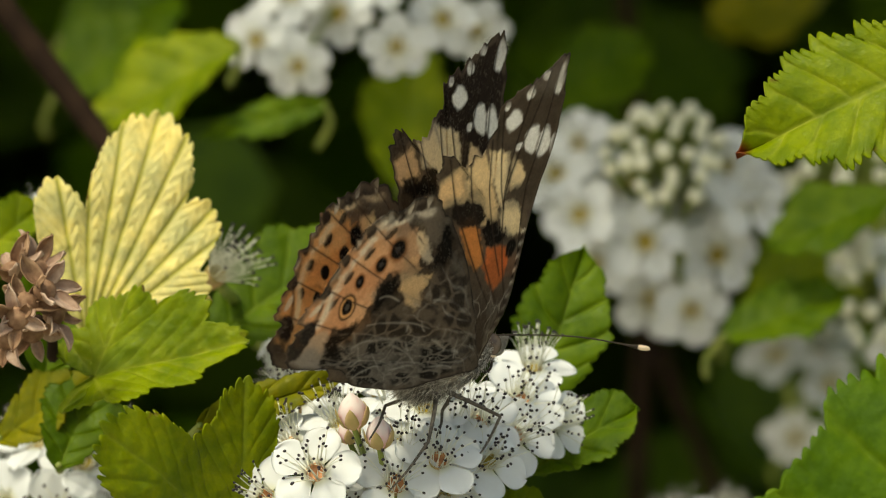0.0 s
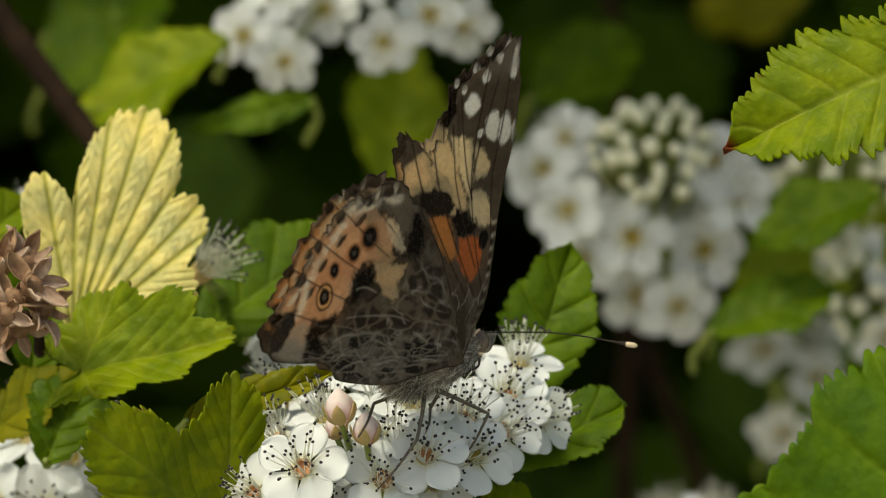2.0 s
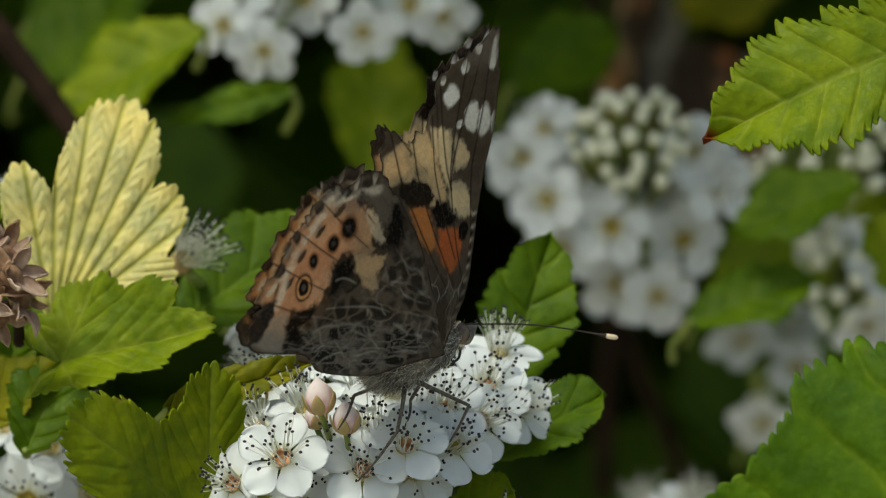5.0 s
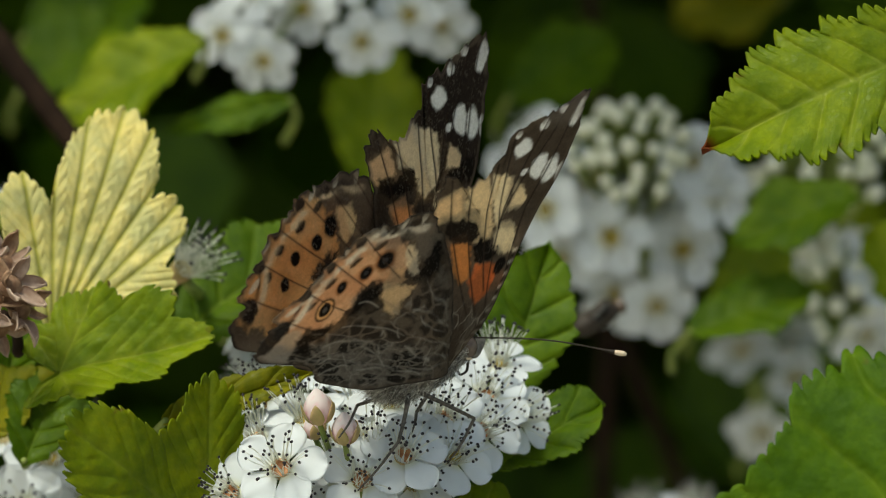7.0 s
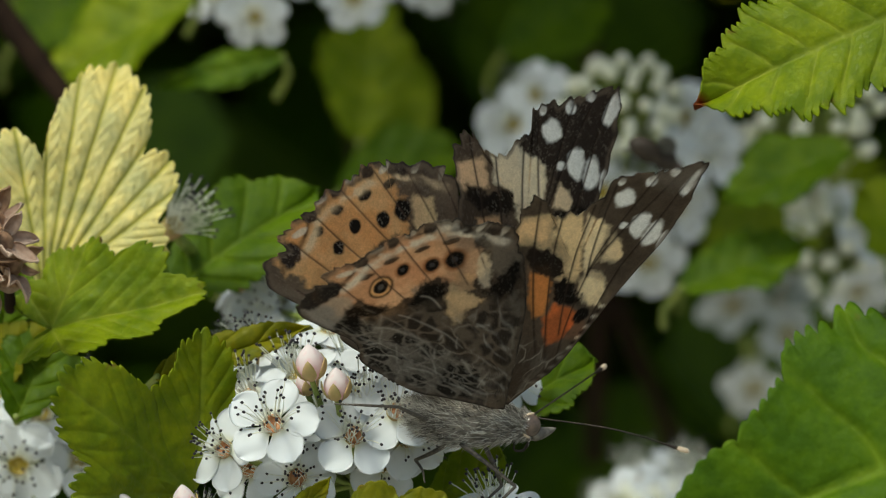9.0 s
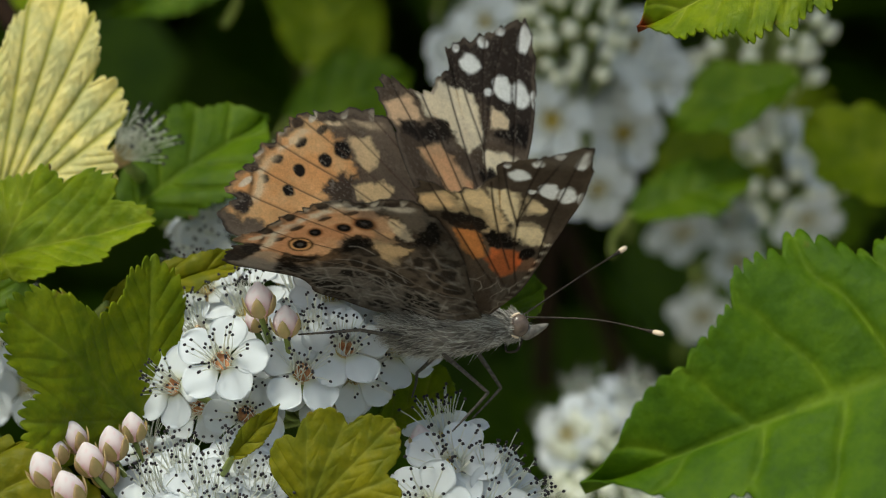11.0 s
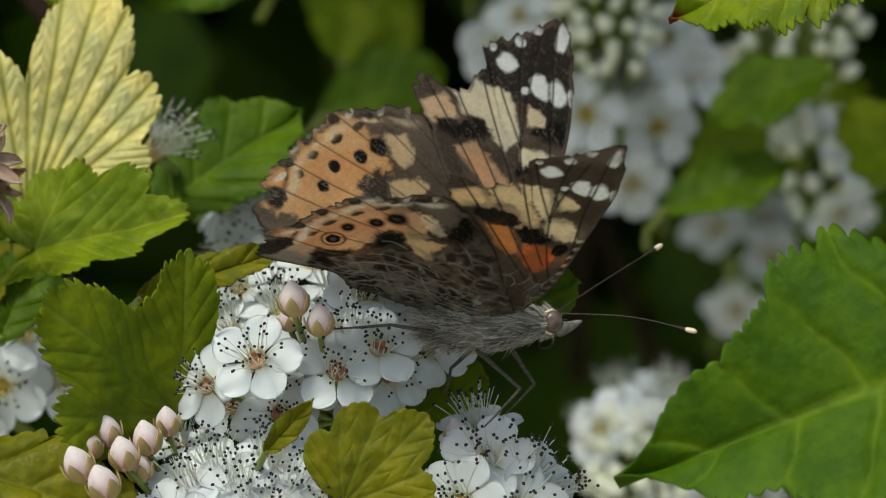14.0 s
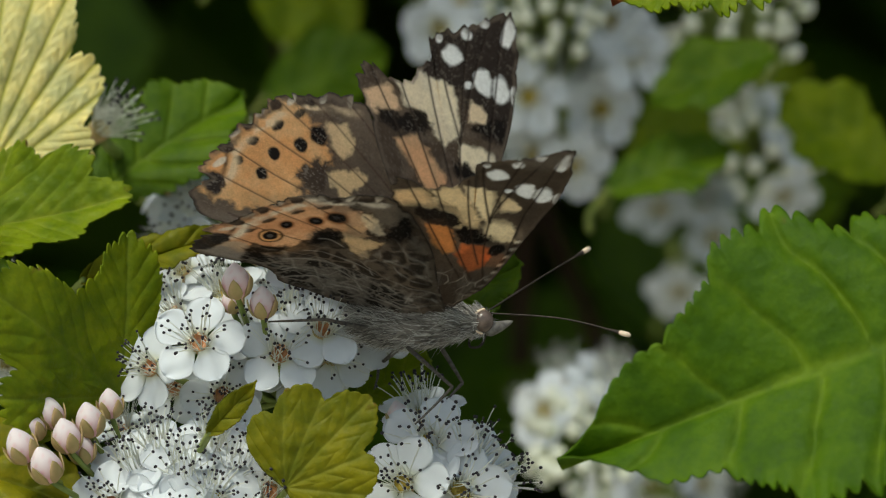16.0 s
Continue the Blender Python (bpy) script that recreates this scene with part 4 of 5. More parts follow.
    col = lay(col, patch(u, v, [(-23.7, 3.9), (-22.6, 4.6), (-21.2, 5.3), (-19.2, 4.8), (-19.9, 4.0), (-21.6, 3.4), (-20.8, 2.1), (-22.1, 1.7), (-23.2, 1.1), (-23.0, 2.4)], 0.4, 0.5, 28), dark)
    col = lay(col, stroke(u, v, (-28.2, 2.0), (-20.6, 0.2), 0.4, -0.5) * 0.85, (0.045, 0.037, 0.033))
    for p, q, bow in HIND_VEINS:
        w = stroke(u, v, p, q, 0.10, bow)
        col = lay(col, w * 0.8 * band * (1 - inner), (0.09, 0.055, 0.04))
        col = lay(col, stroke(uw, vw, p, q, 0.11, bow) * 0.35 * inner * np.clip(vnoise(u, v, 0.5, 99) * 2 - 0.4, 0, 1), chalk)
    return worn(col, u, v, 81, 0.12)


def wing_mesh(name, outline, centre, paint, veins, lower_first, camber, seed, fold=1.0, na=540, nr=106):
    """A wing with its scaled pattern on either side. lower_first: whether the underside looks to -y."""
    knots = np.array(outline + outline[:1], float)
    rim = curve_points(knots, na + 1)[:-1]
    c = np.array(centre)
    d = rim - c
    r = np.linalg.norm(d, axis=1)
    k = np.arange(na)
    rag = 0.22 * (fbm(k * 0.35, k * 0.0, 1.0, seed) - 0.5) + 0.30 * (vnoise(k * 0.22, k * 0.0, 1.0, seed + 4) - 0.5) + 0.5 * np.clip(vnoise(k * 0.11, k * 0.0, 1.0, seed + 6) - 0.72, -1, 0) * (vnoise(k * 0.02, k * 0.0, 1.0, seed + 2) > 0.5)
    outer = np.clip((-d[:, 0] * 0.5 + d[:, 1] * 0.9) / 6, 0, 1)
    rim = c + d * (1 + rag * outer * 2.2 / np.maximum(r, 4))[:, None]
    f = np.linspace(0.0, 1, nr)[:, None, None] ** 0.8
    f[0] = 0.002
    uv = c + f * (rim - c)
    u, v = uv[..., 0], uv[..., 1]
    ridge = sum(stroke(u, v, a, b, 0.16, bow) for a, b, bow in veins)
    y = camber * ((v - 12) / 16) ** 2 + 0.07 * np.clip(ridge, 0, 1) + 0.12 * np.sin(u * 0.55 + v * 0.35 + seed)
    low = np.clip(1.5 - v, 0, None) * np.clip((-u - 1) / 4, 0, 1) * (outline is HIND)
    y = y - fold * 0.22 * low - fold * 2.3 * np.clip((17 - v) / 13, 0, 1) ** 1.2 * np.clip((u + 16) / 9, 0, 1)
    p = np.stack([u - 0.5, y, v + 0.2 + 0.2 * low], -1) * MM
    worn_rim = np.clip((f[..., 0] - 0.972) / 0.02, 0, 1) * np.clip(2.2 * vnoise(u, v, 1.3, seed + 9) - 0.2, 0, 1) * 0.9
    hem_dust = np.clip((f[..., 0] - 0.925) / 0.03, 0, 1) * np.clip(2.0 * vnoise(u, v, 0.9, seed + 5) - 0.25, 0, 1) * 0.65
    over, under = (lay(lay(paint(u, v, side), hem_dust, (0.20, 0.155, 0.12)), worn_rim, (0.055, 0.045, 0.038)) for side in (True, False))
    a, b = (under, over) if lower_first else (over, under)
    k = nr // 3
    di = np.cross(np.roll(p, -1, 1)[k, 0] - p[k, 0], p[k + 1, 0] - p[k, 0])
    first = di[1] < 0
    return sheet(name, p, 0.07 * MM, a if first else b, b if first else a, wrap=True, layer="scales")


def hairs(name, places, normals, length, radius, seed, back=(-1, 0, -0.2)):
    r = np.random.default_rng(seed)
    v, f = [], []
    n = 0
    for p, nn in zip(places, normals):
        d = nn + 0.9 * np.array(back) + r.normal(0, 0.25, 3)
        d /= np.linalg.norm(d)
        s = np.cross(d, r.normal(0, 1, 3))
        s /= np.linalg.norm(s)
        l = length * r.uniform(0.5, 1.2)
        t = np.cross(d, s)
        v += [p + s * radius, p - s * radius * 0.5 + t * radius * 0.87, p - s * radius * 0.5 - t * radius * 0.87, p + d * l]
        f += [(n, n + 1, n + 3), (n + 1, n + 2, n + 3), (n + 2, n, n + 3)]
        n += 4
    return mesh_of(name, np.array(v), np.array(f), smooth=False)


def body_arrays(knots, sides=28):
    """A body of revolution along x: knots of x, centre z, radius and width."""
    k = curve_points(knots, 40)
    a = np.linspace(0, 2 * np.pi, sides, endpoint=False)
    g = np.stack([k[:, :1] + 0 * a, np.cos(a) * k[:, 2:3] * k[:, 3:4], k[:, 1:2] + np.sin(a) * k[:, 2:3]], -1)
    return g * MM


fly = thing("butterfly", "brown and orange butterfly with white-spotted, tattered wings on flowers", "butterfly")
thorax_g = body_arrays([(-11.2, -3.2, 0.4, 1), (-9.2, -3.5, 1.5, 0.95), (-6.6, -3.2, 2.2, 0.9), (-3.2, -2.5, 2.3, 0.9), (-0.4, -1.9, 1.75, 0.92), (1.0, -1.5, 1.1, 0.95)])
thorax = part("thorax", mesh_of("thorax", thorax_g.reshape(-1, 3), grid_faces(40, 28, True)), HAIR, fly, "grey hairy thorax with pale streaks")
abdomen_g = body_arrays([(-6.5, -2.2, 1.2, 1), (-8.5, -1.2, 1.4, 0.95), (-12, 0.4, 1.4, 0.92), (-15.5, 1.6, 1.0, 0.92), (-18, 2.2, 0.3, 1)])
seg = 1 + 0.05 * np.cos(np.linspace(0, 9 * 2 * np.pi, 40))[:, None]
abdomen_g[..., 1] *= seg
part("abdomen", mesh_of("abdomen", abdomen_g.reshape(-1, 3), grid_faces(40, 28, True)), HAIR, fly)
head = part("head", mesh_of("head", *ball_arrays((1.5 * MM, 0, -1.35 * MM), 1.4 * MM, 20, 14, (0.95, 0.95, 1.0))), HAIR, fly)
for side in (-1, 1):
    part("eye", mesh_of("eye", *ball_arrays((1.85 * MM, side * 0.85 * MM, -1.2 * MM), 1.12 * MM, 18, 12, (0.88, 0.66, 1.0))), EYEGLASS, head, "brown striped compound eye")
    ring = [(1.85 + 1.08 * math.cos(q), side * (0.95 + 0.12 * math.cos(q)), -1.2 + 1.2 * math.sin(q)) for q in np.linspace(1.7, 4.8, 14)]
    part("eye_rim", tube("eye_rim", np.array(ring) * MM, np.full(14, 0.13) * MM, 6), CREAM, head, "pale rim behind the eye")
    part("palp", tube("palp", curve_points(np.array([(2.3, side * 0.45, -2.1), (3.4, side * 0.5, -1.5), (4.8, side * 0.3, -0.6)]) * MM, 12),
                      np.array([0.45, 0.6, 0.66, 0.66, 0.64, 0.6, 0.54, 0.48, 0.4, 0.32, 0.22, 0.08]) * MM, 9), PALPSKIN, head, "pointed grey scaled palp")
middle = np.repeat(thorax_g.mean(1, keepdims=True), 28, 1)
normals = (thorax_g - middle).reshape(-1, 3)
normals /= np.linalg.norm(normals, axis=1, keepdims=True) + 1e-9
pick = rng.integers(28, len(normals), 5200)
part("hair", hairs("hair", thorax_g.reshape(-1, 3)[pick] + rng.normal(0, 0.08 * MM, (5200, 3)), normals[pick] * 0.3, 1.7 * MM, 0.04 * MM, 5, (-1, 0, -0.1)), FUR, thorax)
hv, _ = ball_arrays((1.5 * MM, 0, -1.35 * MM), 1.36 * MM, 30, 20)
hn = (hv - np.array((1.5, 0, -1.35)) * MM) / (1.36 * MM)
keep = (np.abs(hn[:, 1]) < 0.62) | (hn[:, 0] < -0.1)
part("hair", hairs("hair", hv[keep], hn[keep] * 0.6, 0.9 * MM, 0.045 * MM, 6), FUR, head)
ANTENNAE = []
FEELERS = []
for side, end in ((-1, (14.0, -10.5, -1.9)), (1, (14.0, 8.5, 6.6))):
    e = np.array(end)
    root = np.array((2.1, side * 0.5, -0.3))
    mid = (root + e) / 2 + np.array((0.6, 0, 0.5))
    line = curve_points(np.array([root, mid, e]) * MM, 26)
    rad = np.full(26, 0.085)
    rad[-5:] = (0.1, 0.14, 0.21, 0.23, 0.16)
    ANTENNAE.append((root * MM, side))
    ant = part("antenna", tube("antenna", line, rad * MM, 8), CHITIN, fly, "thin dark antenna with a pale club")
    FEELERS.append(ant)
    tip_dir = (line[-1] - line[-3]) / np.linalg.norm(line[-1] - line[-3])
    part("club", tube("club", [line[-3], line[-2], line[-1], line[-1] + tip_dir * 0.25 * MM], np.array([0.18, 0.27, 0.25, 0.10]) * MM, 9), CREAM, ant, "pale antenna club")
# root, knee and foot (forward, up) in the body's space, before and after the butterfly turns round; length of thigh and shin; side
LEGS = [(((-6.6, -4.4), (0.1, -8.1), (-2.0, -12.4)), ((-5.2, -5.2), (-1.3, -8.2), (-6.2, -15.5)), -1),
        (((-6.8, -4.4), (-10.4, -9.2), (-14.2, -13.6)), ((-9.0, -4.2), (-14.4, -4.2), (-19.8, -5.6)), -1),
        (((-1.0, -3.6), (-3.0, -7.2), (-6.0, -9.4)), ((-1.6, -4.4), (2.4, -8.6), (-2.6, -13.4)), 1),
        (((-6.6, -4.6), (-11.0, -5.6), (-15.8, -8.2)), ((-5.6, -5.4), (-6.4, -7.4), (-7.4, -9.8)), 1)]
LEG_ROWS = []
for early, late, side in LEGS:
    thigh = math.dist(early[0], early[1]) + 0.2
    shin_length = math.dist(early[1], early[2]) + 0.4
    leg = part("leg", tube("leg", curve_points(np.array([(0, 0, 0), (thigh / 2, 0, 0.15), (thigh, 0, 0)]) * MM, 10), np.array([0.2, 0.25, 0.25, 0.24, 0.22, 0.21, 0.2, 0.19, 0.18, 0.17]) * MM, 8), LEGSKIN, fly, "dark leg with pale scales")
    shin = part("shin", tube("shin", curve_points(np.array([(0, 0, 0), (shin_length * 0.55, 0, 0.2), (shin_length, 0, -0.1)]) * MM, 12), np.linspace(0.17, 0.08, 12) * MM, 7), LEGSKIN, leg)
    poses = []
    for (rx, rz), (kx, kz), (fx, fz) in (early, late):
        reach = side * math.sqrt(max(0.0, thigh**2 - (kx - rx) ** 2 - (kz - rz) ** 2))
        root = Vector((rx, side * 0.9, rz)) * MM
        knee = Vector((kx, side * 0.9 + reach, kz)) * MM
        down = -side * math.sqrt(max(0.0, shin_length**2 - (fx - kx) ** 2 - (fz - kz) ** 2))
        foot = knee + Vector((fx - kx, down, fz - kz)) * MM
        a = facing(root, knee, (0, -1, 0))
        inner = a.inverted()
        poses.append((a, facing(Vector((thigh * MM, 0, 0)), inner @ foot, inner.to_3x3() @ Vector((0, -1, 0)))))
    LEG_ROWS.append((leg, shin, poses))
part("proboscis", tube("proboscis", curve_points(np.array([(2.5, 0, -2.4), (2.2, 0, -3.6), (1.2, 0, -3.9), (0.9, 0, -3.1)]) * MM, 18), np.linspace(0.16, 0.1, 18) * MM, 6), CHITIN, fly)

WINGS, PLAIN_WINGS = [], {}
for side in (-1, 1):
    low = side < 0
    for name, outline, centre, paint, veins, camber, gap in (("forewing", FORE, (-3.2, 15.0), scales_fore, FORE_VEINS, 0.5, 0.0), ("hindwing", HIND, (-14.0, 6.5), scales_hind, HIND_VEINS, 0.3, 0.28)):
        PLAIN_WINGS[name, low] = wing_mesh(name, outline, centre, paint, veins, low, -0.4 * side * camber, 3 + side, fold=-side, na=150, nr=26)
        PLAIN_WINGS[name, low].materials.append(WING)
        w = part(name, wing_mesh(name, outline, centre, paint, veins, low, -0.4 * side * camber, 3 + side, fold=-side), WING, fly,
                 ("pale marbled underside" if low else "orange and black upper side") + " of a " + name)
        for q in w.data.vertices:
            q.co.y += side * gap * MM
        WINGS.append((w, low))


# ---- ground ----
gm = bpy.data.meshes.new("ground")
bg = bmesh.new()
bmesh.ops.create_grid(bg, x_segments=40, y_segments=40, size=200)
for q in bg.verts:
    q.co.z = -0.9 + (0.01 * noise.noise(q.co * 0.3) if abs(q.co.x) < 60 else 0)
bg.to_mesh(gm)
bg.free()
gm.materials.append(BOUNCE)
tagged(new("ground", gm), "unseen ground round the shrub, made pale to throw light up", "ground", kind="structure")

# ---- leaves near the butterfly ----
make_leaf("pale yellow lobed leaf standing upright, green along its veins", (92, 600, 22), (254, 182, 26), 0, YELLOW, face=(0.2, -1, 0.25), lobes=[(2, 25.0, 23), (33, 17.0, 18), (-21, 19.2, 20), (-40, 14.0, 20)], floor=13.0, ribs=(31, 20, 11, 3, -5, -13, -22, -30), branch=0.22, spacing=1.5, quilt=0.24, cup=0.02, teeth=1.7, bite=0.045, seed=1)
make_leaf("lime green toothed leaf beside the yellow leaf", (106, 661, 14), (384, 583, 8), 0, LIME, face=(0.1, -1, 0.75), lobes=[(0, 16.6, 17), (19, 13.8, 22), (46, 9.8, 32), (72, 8.0, 28), (-15, 12.6, 20), (-36, 8.6, 36), (105, 5.2, 44), (-95, 4.8, 44)], floor=5.0, ribs=(0, 58, -62), branch=0.5, spacing=2.6, teeth=1.25, bite=0.06, quilt=0.20, cup=0.42, seed=2, droop=(0.1, 1, 0.1))
make_leaf("green lobed leaf with toothed edge under the flowers", (356, 950, 0), (246, 730, -7), 0, MOSS, face=(0.1, -1, 0.7), lobes=[(20, 19.4, 30), (-37, 15.6, 26), (54, 15.0, 30)], floor=12.0, spacing=2.7, cup=0.06, quilt=0.17, branch=0.25, teeth=1.35, seed=3, droop=(0, 1, -0.1))
make_leaf("narrow olive leaf seen almost edge on", (285, 745, 10), (556, 648, 6), 2.1, OLIVE, face=(0.1, -1, 0.5), lobe=0.1, veins=4, seed=4, fold=0.3)
tip_leaf = make_leaf("bright green toothed leaf with a browned tip", (1700, 30, -4), (1224, 236, -6), 6.9, LIME, face=(-0.1, -1, 0.45), lobe=0.22, lobe_at=0.5, veins=8, teeth=34, bite=0.22, burn=1.0, quilt=0.015, seed=5, taper=0.8, stem=12, droop=(1, 0.3, -0.2))
make_leaf("broad green leaf hanging beside the flowers", (2010, 735, -34), (1124, 1052, -30), 14.2, DEEP, face=(-0.1, -1, 0.5), lobe=0.4, lobe_at=0.44, veins=7, teeth=32, quilt=0.018, curl=0.05, bite=0.14, lean=0.3, seed=6, taper=1.0, stem=20, droop=(1, 0.2, -0.3))
make_leaf("olive round toothed leaf below the flowers", (650, 1112, -12), (800, 952, -15), 0, OLIVE, face=(0.1, -1, 0.3), lobes=[(0, 12.0, 30), (32, 10.2, 30), (62, 7.6, 32), (-34, 9.6, 32), (-70, 6.2, 34)], floor=5.0, ribs=(0, 22, 45, -24, -50), branch=0.3, spacing=2.0, teeth=1.5, bite=0.03, quilt=0.14, cup=0.05, seed=7)
make_leaf("small narrow olive leaf between the flowers", (512, 1020, -10), (598, 926, -12), 1.25, OLIVE, face=(0.4, -1, 0.3), lobe=0.1, veins=3, seed=8)
make_leaf("olive green leaf beside the pink buds", (-120, 1010, -4), (330, 1135, -8), 5.6, OLIVE, face=(0.1, -1, 0.8), lobe=0.3, veins=5, seed=9)
make_leaf("green toothed leaf behind the butterfly", (310, 585, 42), (575, 398, 46), 6.0, GREEN, face=(0, -1, 0.8), lobe=0.2, veins=5, seed=10)
make_leaf("lime leaf standing behind the butterfly", (890, 715, 32), (975, 424, 34), 4.6, GREEN, face=(0.15, -1, 0.4), lobe=0.2, lobe_at=0.4, veins=5, seed=11)
make_leaf("small green leaf behind the flower cluster", (868, 825, 18), (1060, 704, 16), 3.9, GREEN, face=(0, -1, 0.9), lobe=0.2, veins=4, seed=12, taper=0.6)
make_leaf("light green leaf below the butterfly", (770, 960, 14), (900, 880, 12), 3.2, LIME, face=(0, -1, 0.7), lobe=0.2, veins=4, seed=13, taper=0.5)
make_leaf("dark green leaf beside the dried flowers", (20, 660, 30), (60, 400, 34), 5.0, GREEN, face=(0.3, -1, 0.5), veins=5, seed=14)
make_leaf("bright green leaf at the edge beside the dried flowers", (-150, 490, 44), (8, 345, 42), 4.2, LIME, face=(0.1, -1, 0.7), veins=5, seed=16)
make_leaf("olive leaf low beside the lime leaf", (-70, 770, 26), (92, 655, 22), 3.4, OLIVE, face=(0.1, -1, 0.8), lobe=0.2, veins=4, seed=17, droop=(0.1, 1, 0.1))
make_leaf("green leaf in the shade beside the leaves", (40, 820, 20), (120, 640, 24), 4.0, GREEN, face=(0.1, -1, 0.6), veins=5, seed=15, droop=(0.1, 1, 0.1))

# ---- flower clusters ----
perch = make_cluster("white flower cluster with dark-tipped stamens under the butterfly", (640, 960, 14),
             [(498, 856, -4, -0.15, -1, 0.45, 0.98, "red"), (640, 876, -3, 0.1, -1, 0.4, 0.95, "red"), (412, 900, -1, -0.55, -0.9, 0.3, 0.90, "red"), (540, 770, 7, -0.3, -0.5, 1, 0.95, "gold"),
              (640, 752, 9, 0.1, -0.35, 1, 1.01, "gold"), (735, 790, 6, 0.2, -0.6, 1, 1.01, "gold"), (858, 730, 14, 0.25, -0.8, 0.7, 1.01, "red"), (800, 835, 4, 0.5, -0.9, 0.4, 0.95, "gold"),
              (880, 670, 20, 0.1, -0.5, 1, 0.95, "gold"), (540, 950, 0, -0.1, -1, 0.1, 0.90, "red"), (730, 880, 2, 0.5, -1, 0.25, 0.90, "gold"), (690, 742, 4, 0.1, -0.75, 0.9, 0.95, "gold"), (590, 830, 1, 0.1, -1, 0.5, 0.9, "gold"), (715, 835, -2, 0.2, -1, 0.6, 0.95, "red"), (785, 770, 6, 0.3, -0.9, 0.7, 0.95, "red"), (655, 805, 0, 0, -0.9, 0.7, 0.9, "gold"), (575, 905, 3, 0, -1, 0.35, 0.9, "red"), (455, 805, 6, -0.5, -0.6, 0.8, 0.9, "red"), (690, 925, 6, 0.3, -1, 0.2, 0.9, "gold"), (750, 725, 10, 0.2, -0.5, 1, 0.9, "gold"), (455, 935, 6, -0.4, -1, 0.1, 0.85, "red"), (850, 790, 10, 0.6, -0.8, 0.4, 0.92, "red"), (915, 765, 16, 0.7, -0.7, 0.3, 0.9, "gold"), (600, 690, 16, -0.1, -0.4, 1, 0.95, "gold"), (470, 730, 14, -0.4, -0.6, 0.9, 0.90, "gold")],
             [(563, 748, -6, 1.02), (610, 786, -6, 0.92), (556, 782, -2, 0.75)])
make_cluster("white flower cluster with pink buds below", (420, 1190, 6),
             [(425, 1048, -5, -0.2, -0.7, 0.9, 0.95, "gold"), (520, 1045, -5, 0.1, -0.6, 0.9, 0.95, "red"), (605, 1060, -4, 0.3, -0.7, 0.8, 0.95, "gold"), (520, 1125, -9, 0.1, -0.9, 0.5, 1.0, "gold"), (620, 1120, -8, 0.3, -0.9, 0.5, 1.0, "red"), (470, 1090, -8, -0.05, -0.8, 0.7, 1.01, "red"), (380, 1080, -6, -0.3, -0.7, 0.8, 0.95, "red"), (560, 1090, -6, 0.3, -0.7, 0.8, 0.95, "red"), (345, 1140, -8, -0.4, -1, 0.4, 0.95, "red"), (460, 1170, -10, 0, -1, 0.3, 0.95, "red"), (560, 1170, -8, 0.3, -1, 0.3, 0.95, "red"), (360, 1010, 2, -0.2, -0.3, 1, 0.85, "red")],
             [(233, 981, -6, 0.98), (263, 1022, -9, 1.0), (303, 994, -6, 1.0), (200, 1006, -7, 0.95), (182, 1040, -10, 1.05), (226, 1074, -11, 1.08), (340, 965, -3, 0.85), (275, 964, -2, 0.8), (290, 1045, -6, 0.9)])
make_cluster("white flower cluster with long stamens, a few pink sepals", (930, 1180, 4),
             [(905, 1035, -3, -0.1, -0.9, 0.6, 1.06, "gold"), (975, 1060, -2, 0.35, -0.7, 0.7, 1.06, "gold"), (860, 1105, -6, -0.3, -1, 0.3, 1.01, "gold"), (960, 1120, -5, 0.2, -1, 0.3, 1.06, "gold"), (1010, 1100, -1, 0.8, -0.6, 0.4, 1.01, "gold"), (890, 980, 3, -0.2, -0.3, 1, 0.95, "gold")],
             [(850, 985, 2, 0.8)])
make_cluster("white flower cluster in the shade beside the leaves", (60, 960, 46),
             dome((60, 900, 46), 8, 10, 21, (-0.1, -0.8, 0.6), 1.3), single=False)
tuft = make_cluster("small fading flower with long stamens behind the leaves", (330, 500, 38), single=False)
add_flower(tuft, spot(322, 478, 38), Vector((0.6, -0.6, 0.55)).normalized(), 1.15, "gold", 46, missing=range(5), seed=3)
make_cluster("white flower cluster behind the butterfly", (560, 640, 40), dome((545, 650, 52), 7, 9, 23, (-0.2, -0.6, 0.8)), single=False)
make_cluster("white flower cluster further back in the shrub", (620, -150, 145),
             [(a, b, 126 + 4 * (k % 3), x, -1, z, 0.86, "gold") for k, (a, b, x, z) in enumerate([(465, 106, -0.2, -0.4), (395, 62, -0.5, -0.1), (535, 15, -0.1, 0), (640, 72, 0.1, -0.4), (722, 25, 0.2, -0.1),
              (780, 45, 0.4, -0.4), (600, -45, 0, 0.2), (455, -20, -0.3, 0.2), (690, -70, 0.1, 0.2)])], single=False)
make_cluster("large white flower cluster further back in the shrub", (1120, 400, 165),
             [(a, b, 142 + 5 * (k % 3), x, -1, z, 1.0, "gold") for k, (a, b, x, z) in enumerate([(1080, 420, -0.1, 0), (1207, 442, 0.2, 0), (1092, 522, 0, -0.3), (968, 372, -0.4, 0.1), (925, 300, -0.6, 0.2),
              (1165, 345, 0.1, 0.2), (1262, 345, 0.5, 0.1), (990, 460, -0.4, -0.2), (1045, 320, -0.1, 0.2), (1230, 290, 0.4, 0.3), (1160, 540, 0.3, -0.5), (960, 250, -0.5, 0.5)])],
             bud_dome((1115, 290, 140), 6.0, 32, 91, (0, -0.8, 0.6), 1.3, 0.62), single=False)
make_cluster("budding white flower cluster further back", (1420, 330, 150), [], bud_dome((1445, 285, 150), 7, 40, 92, (0, -0.9, 0.4), 1.35, 0.66), single=False)
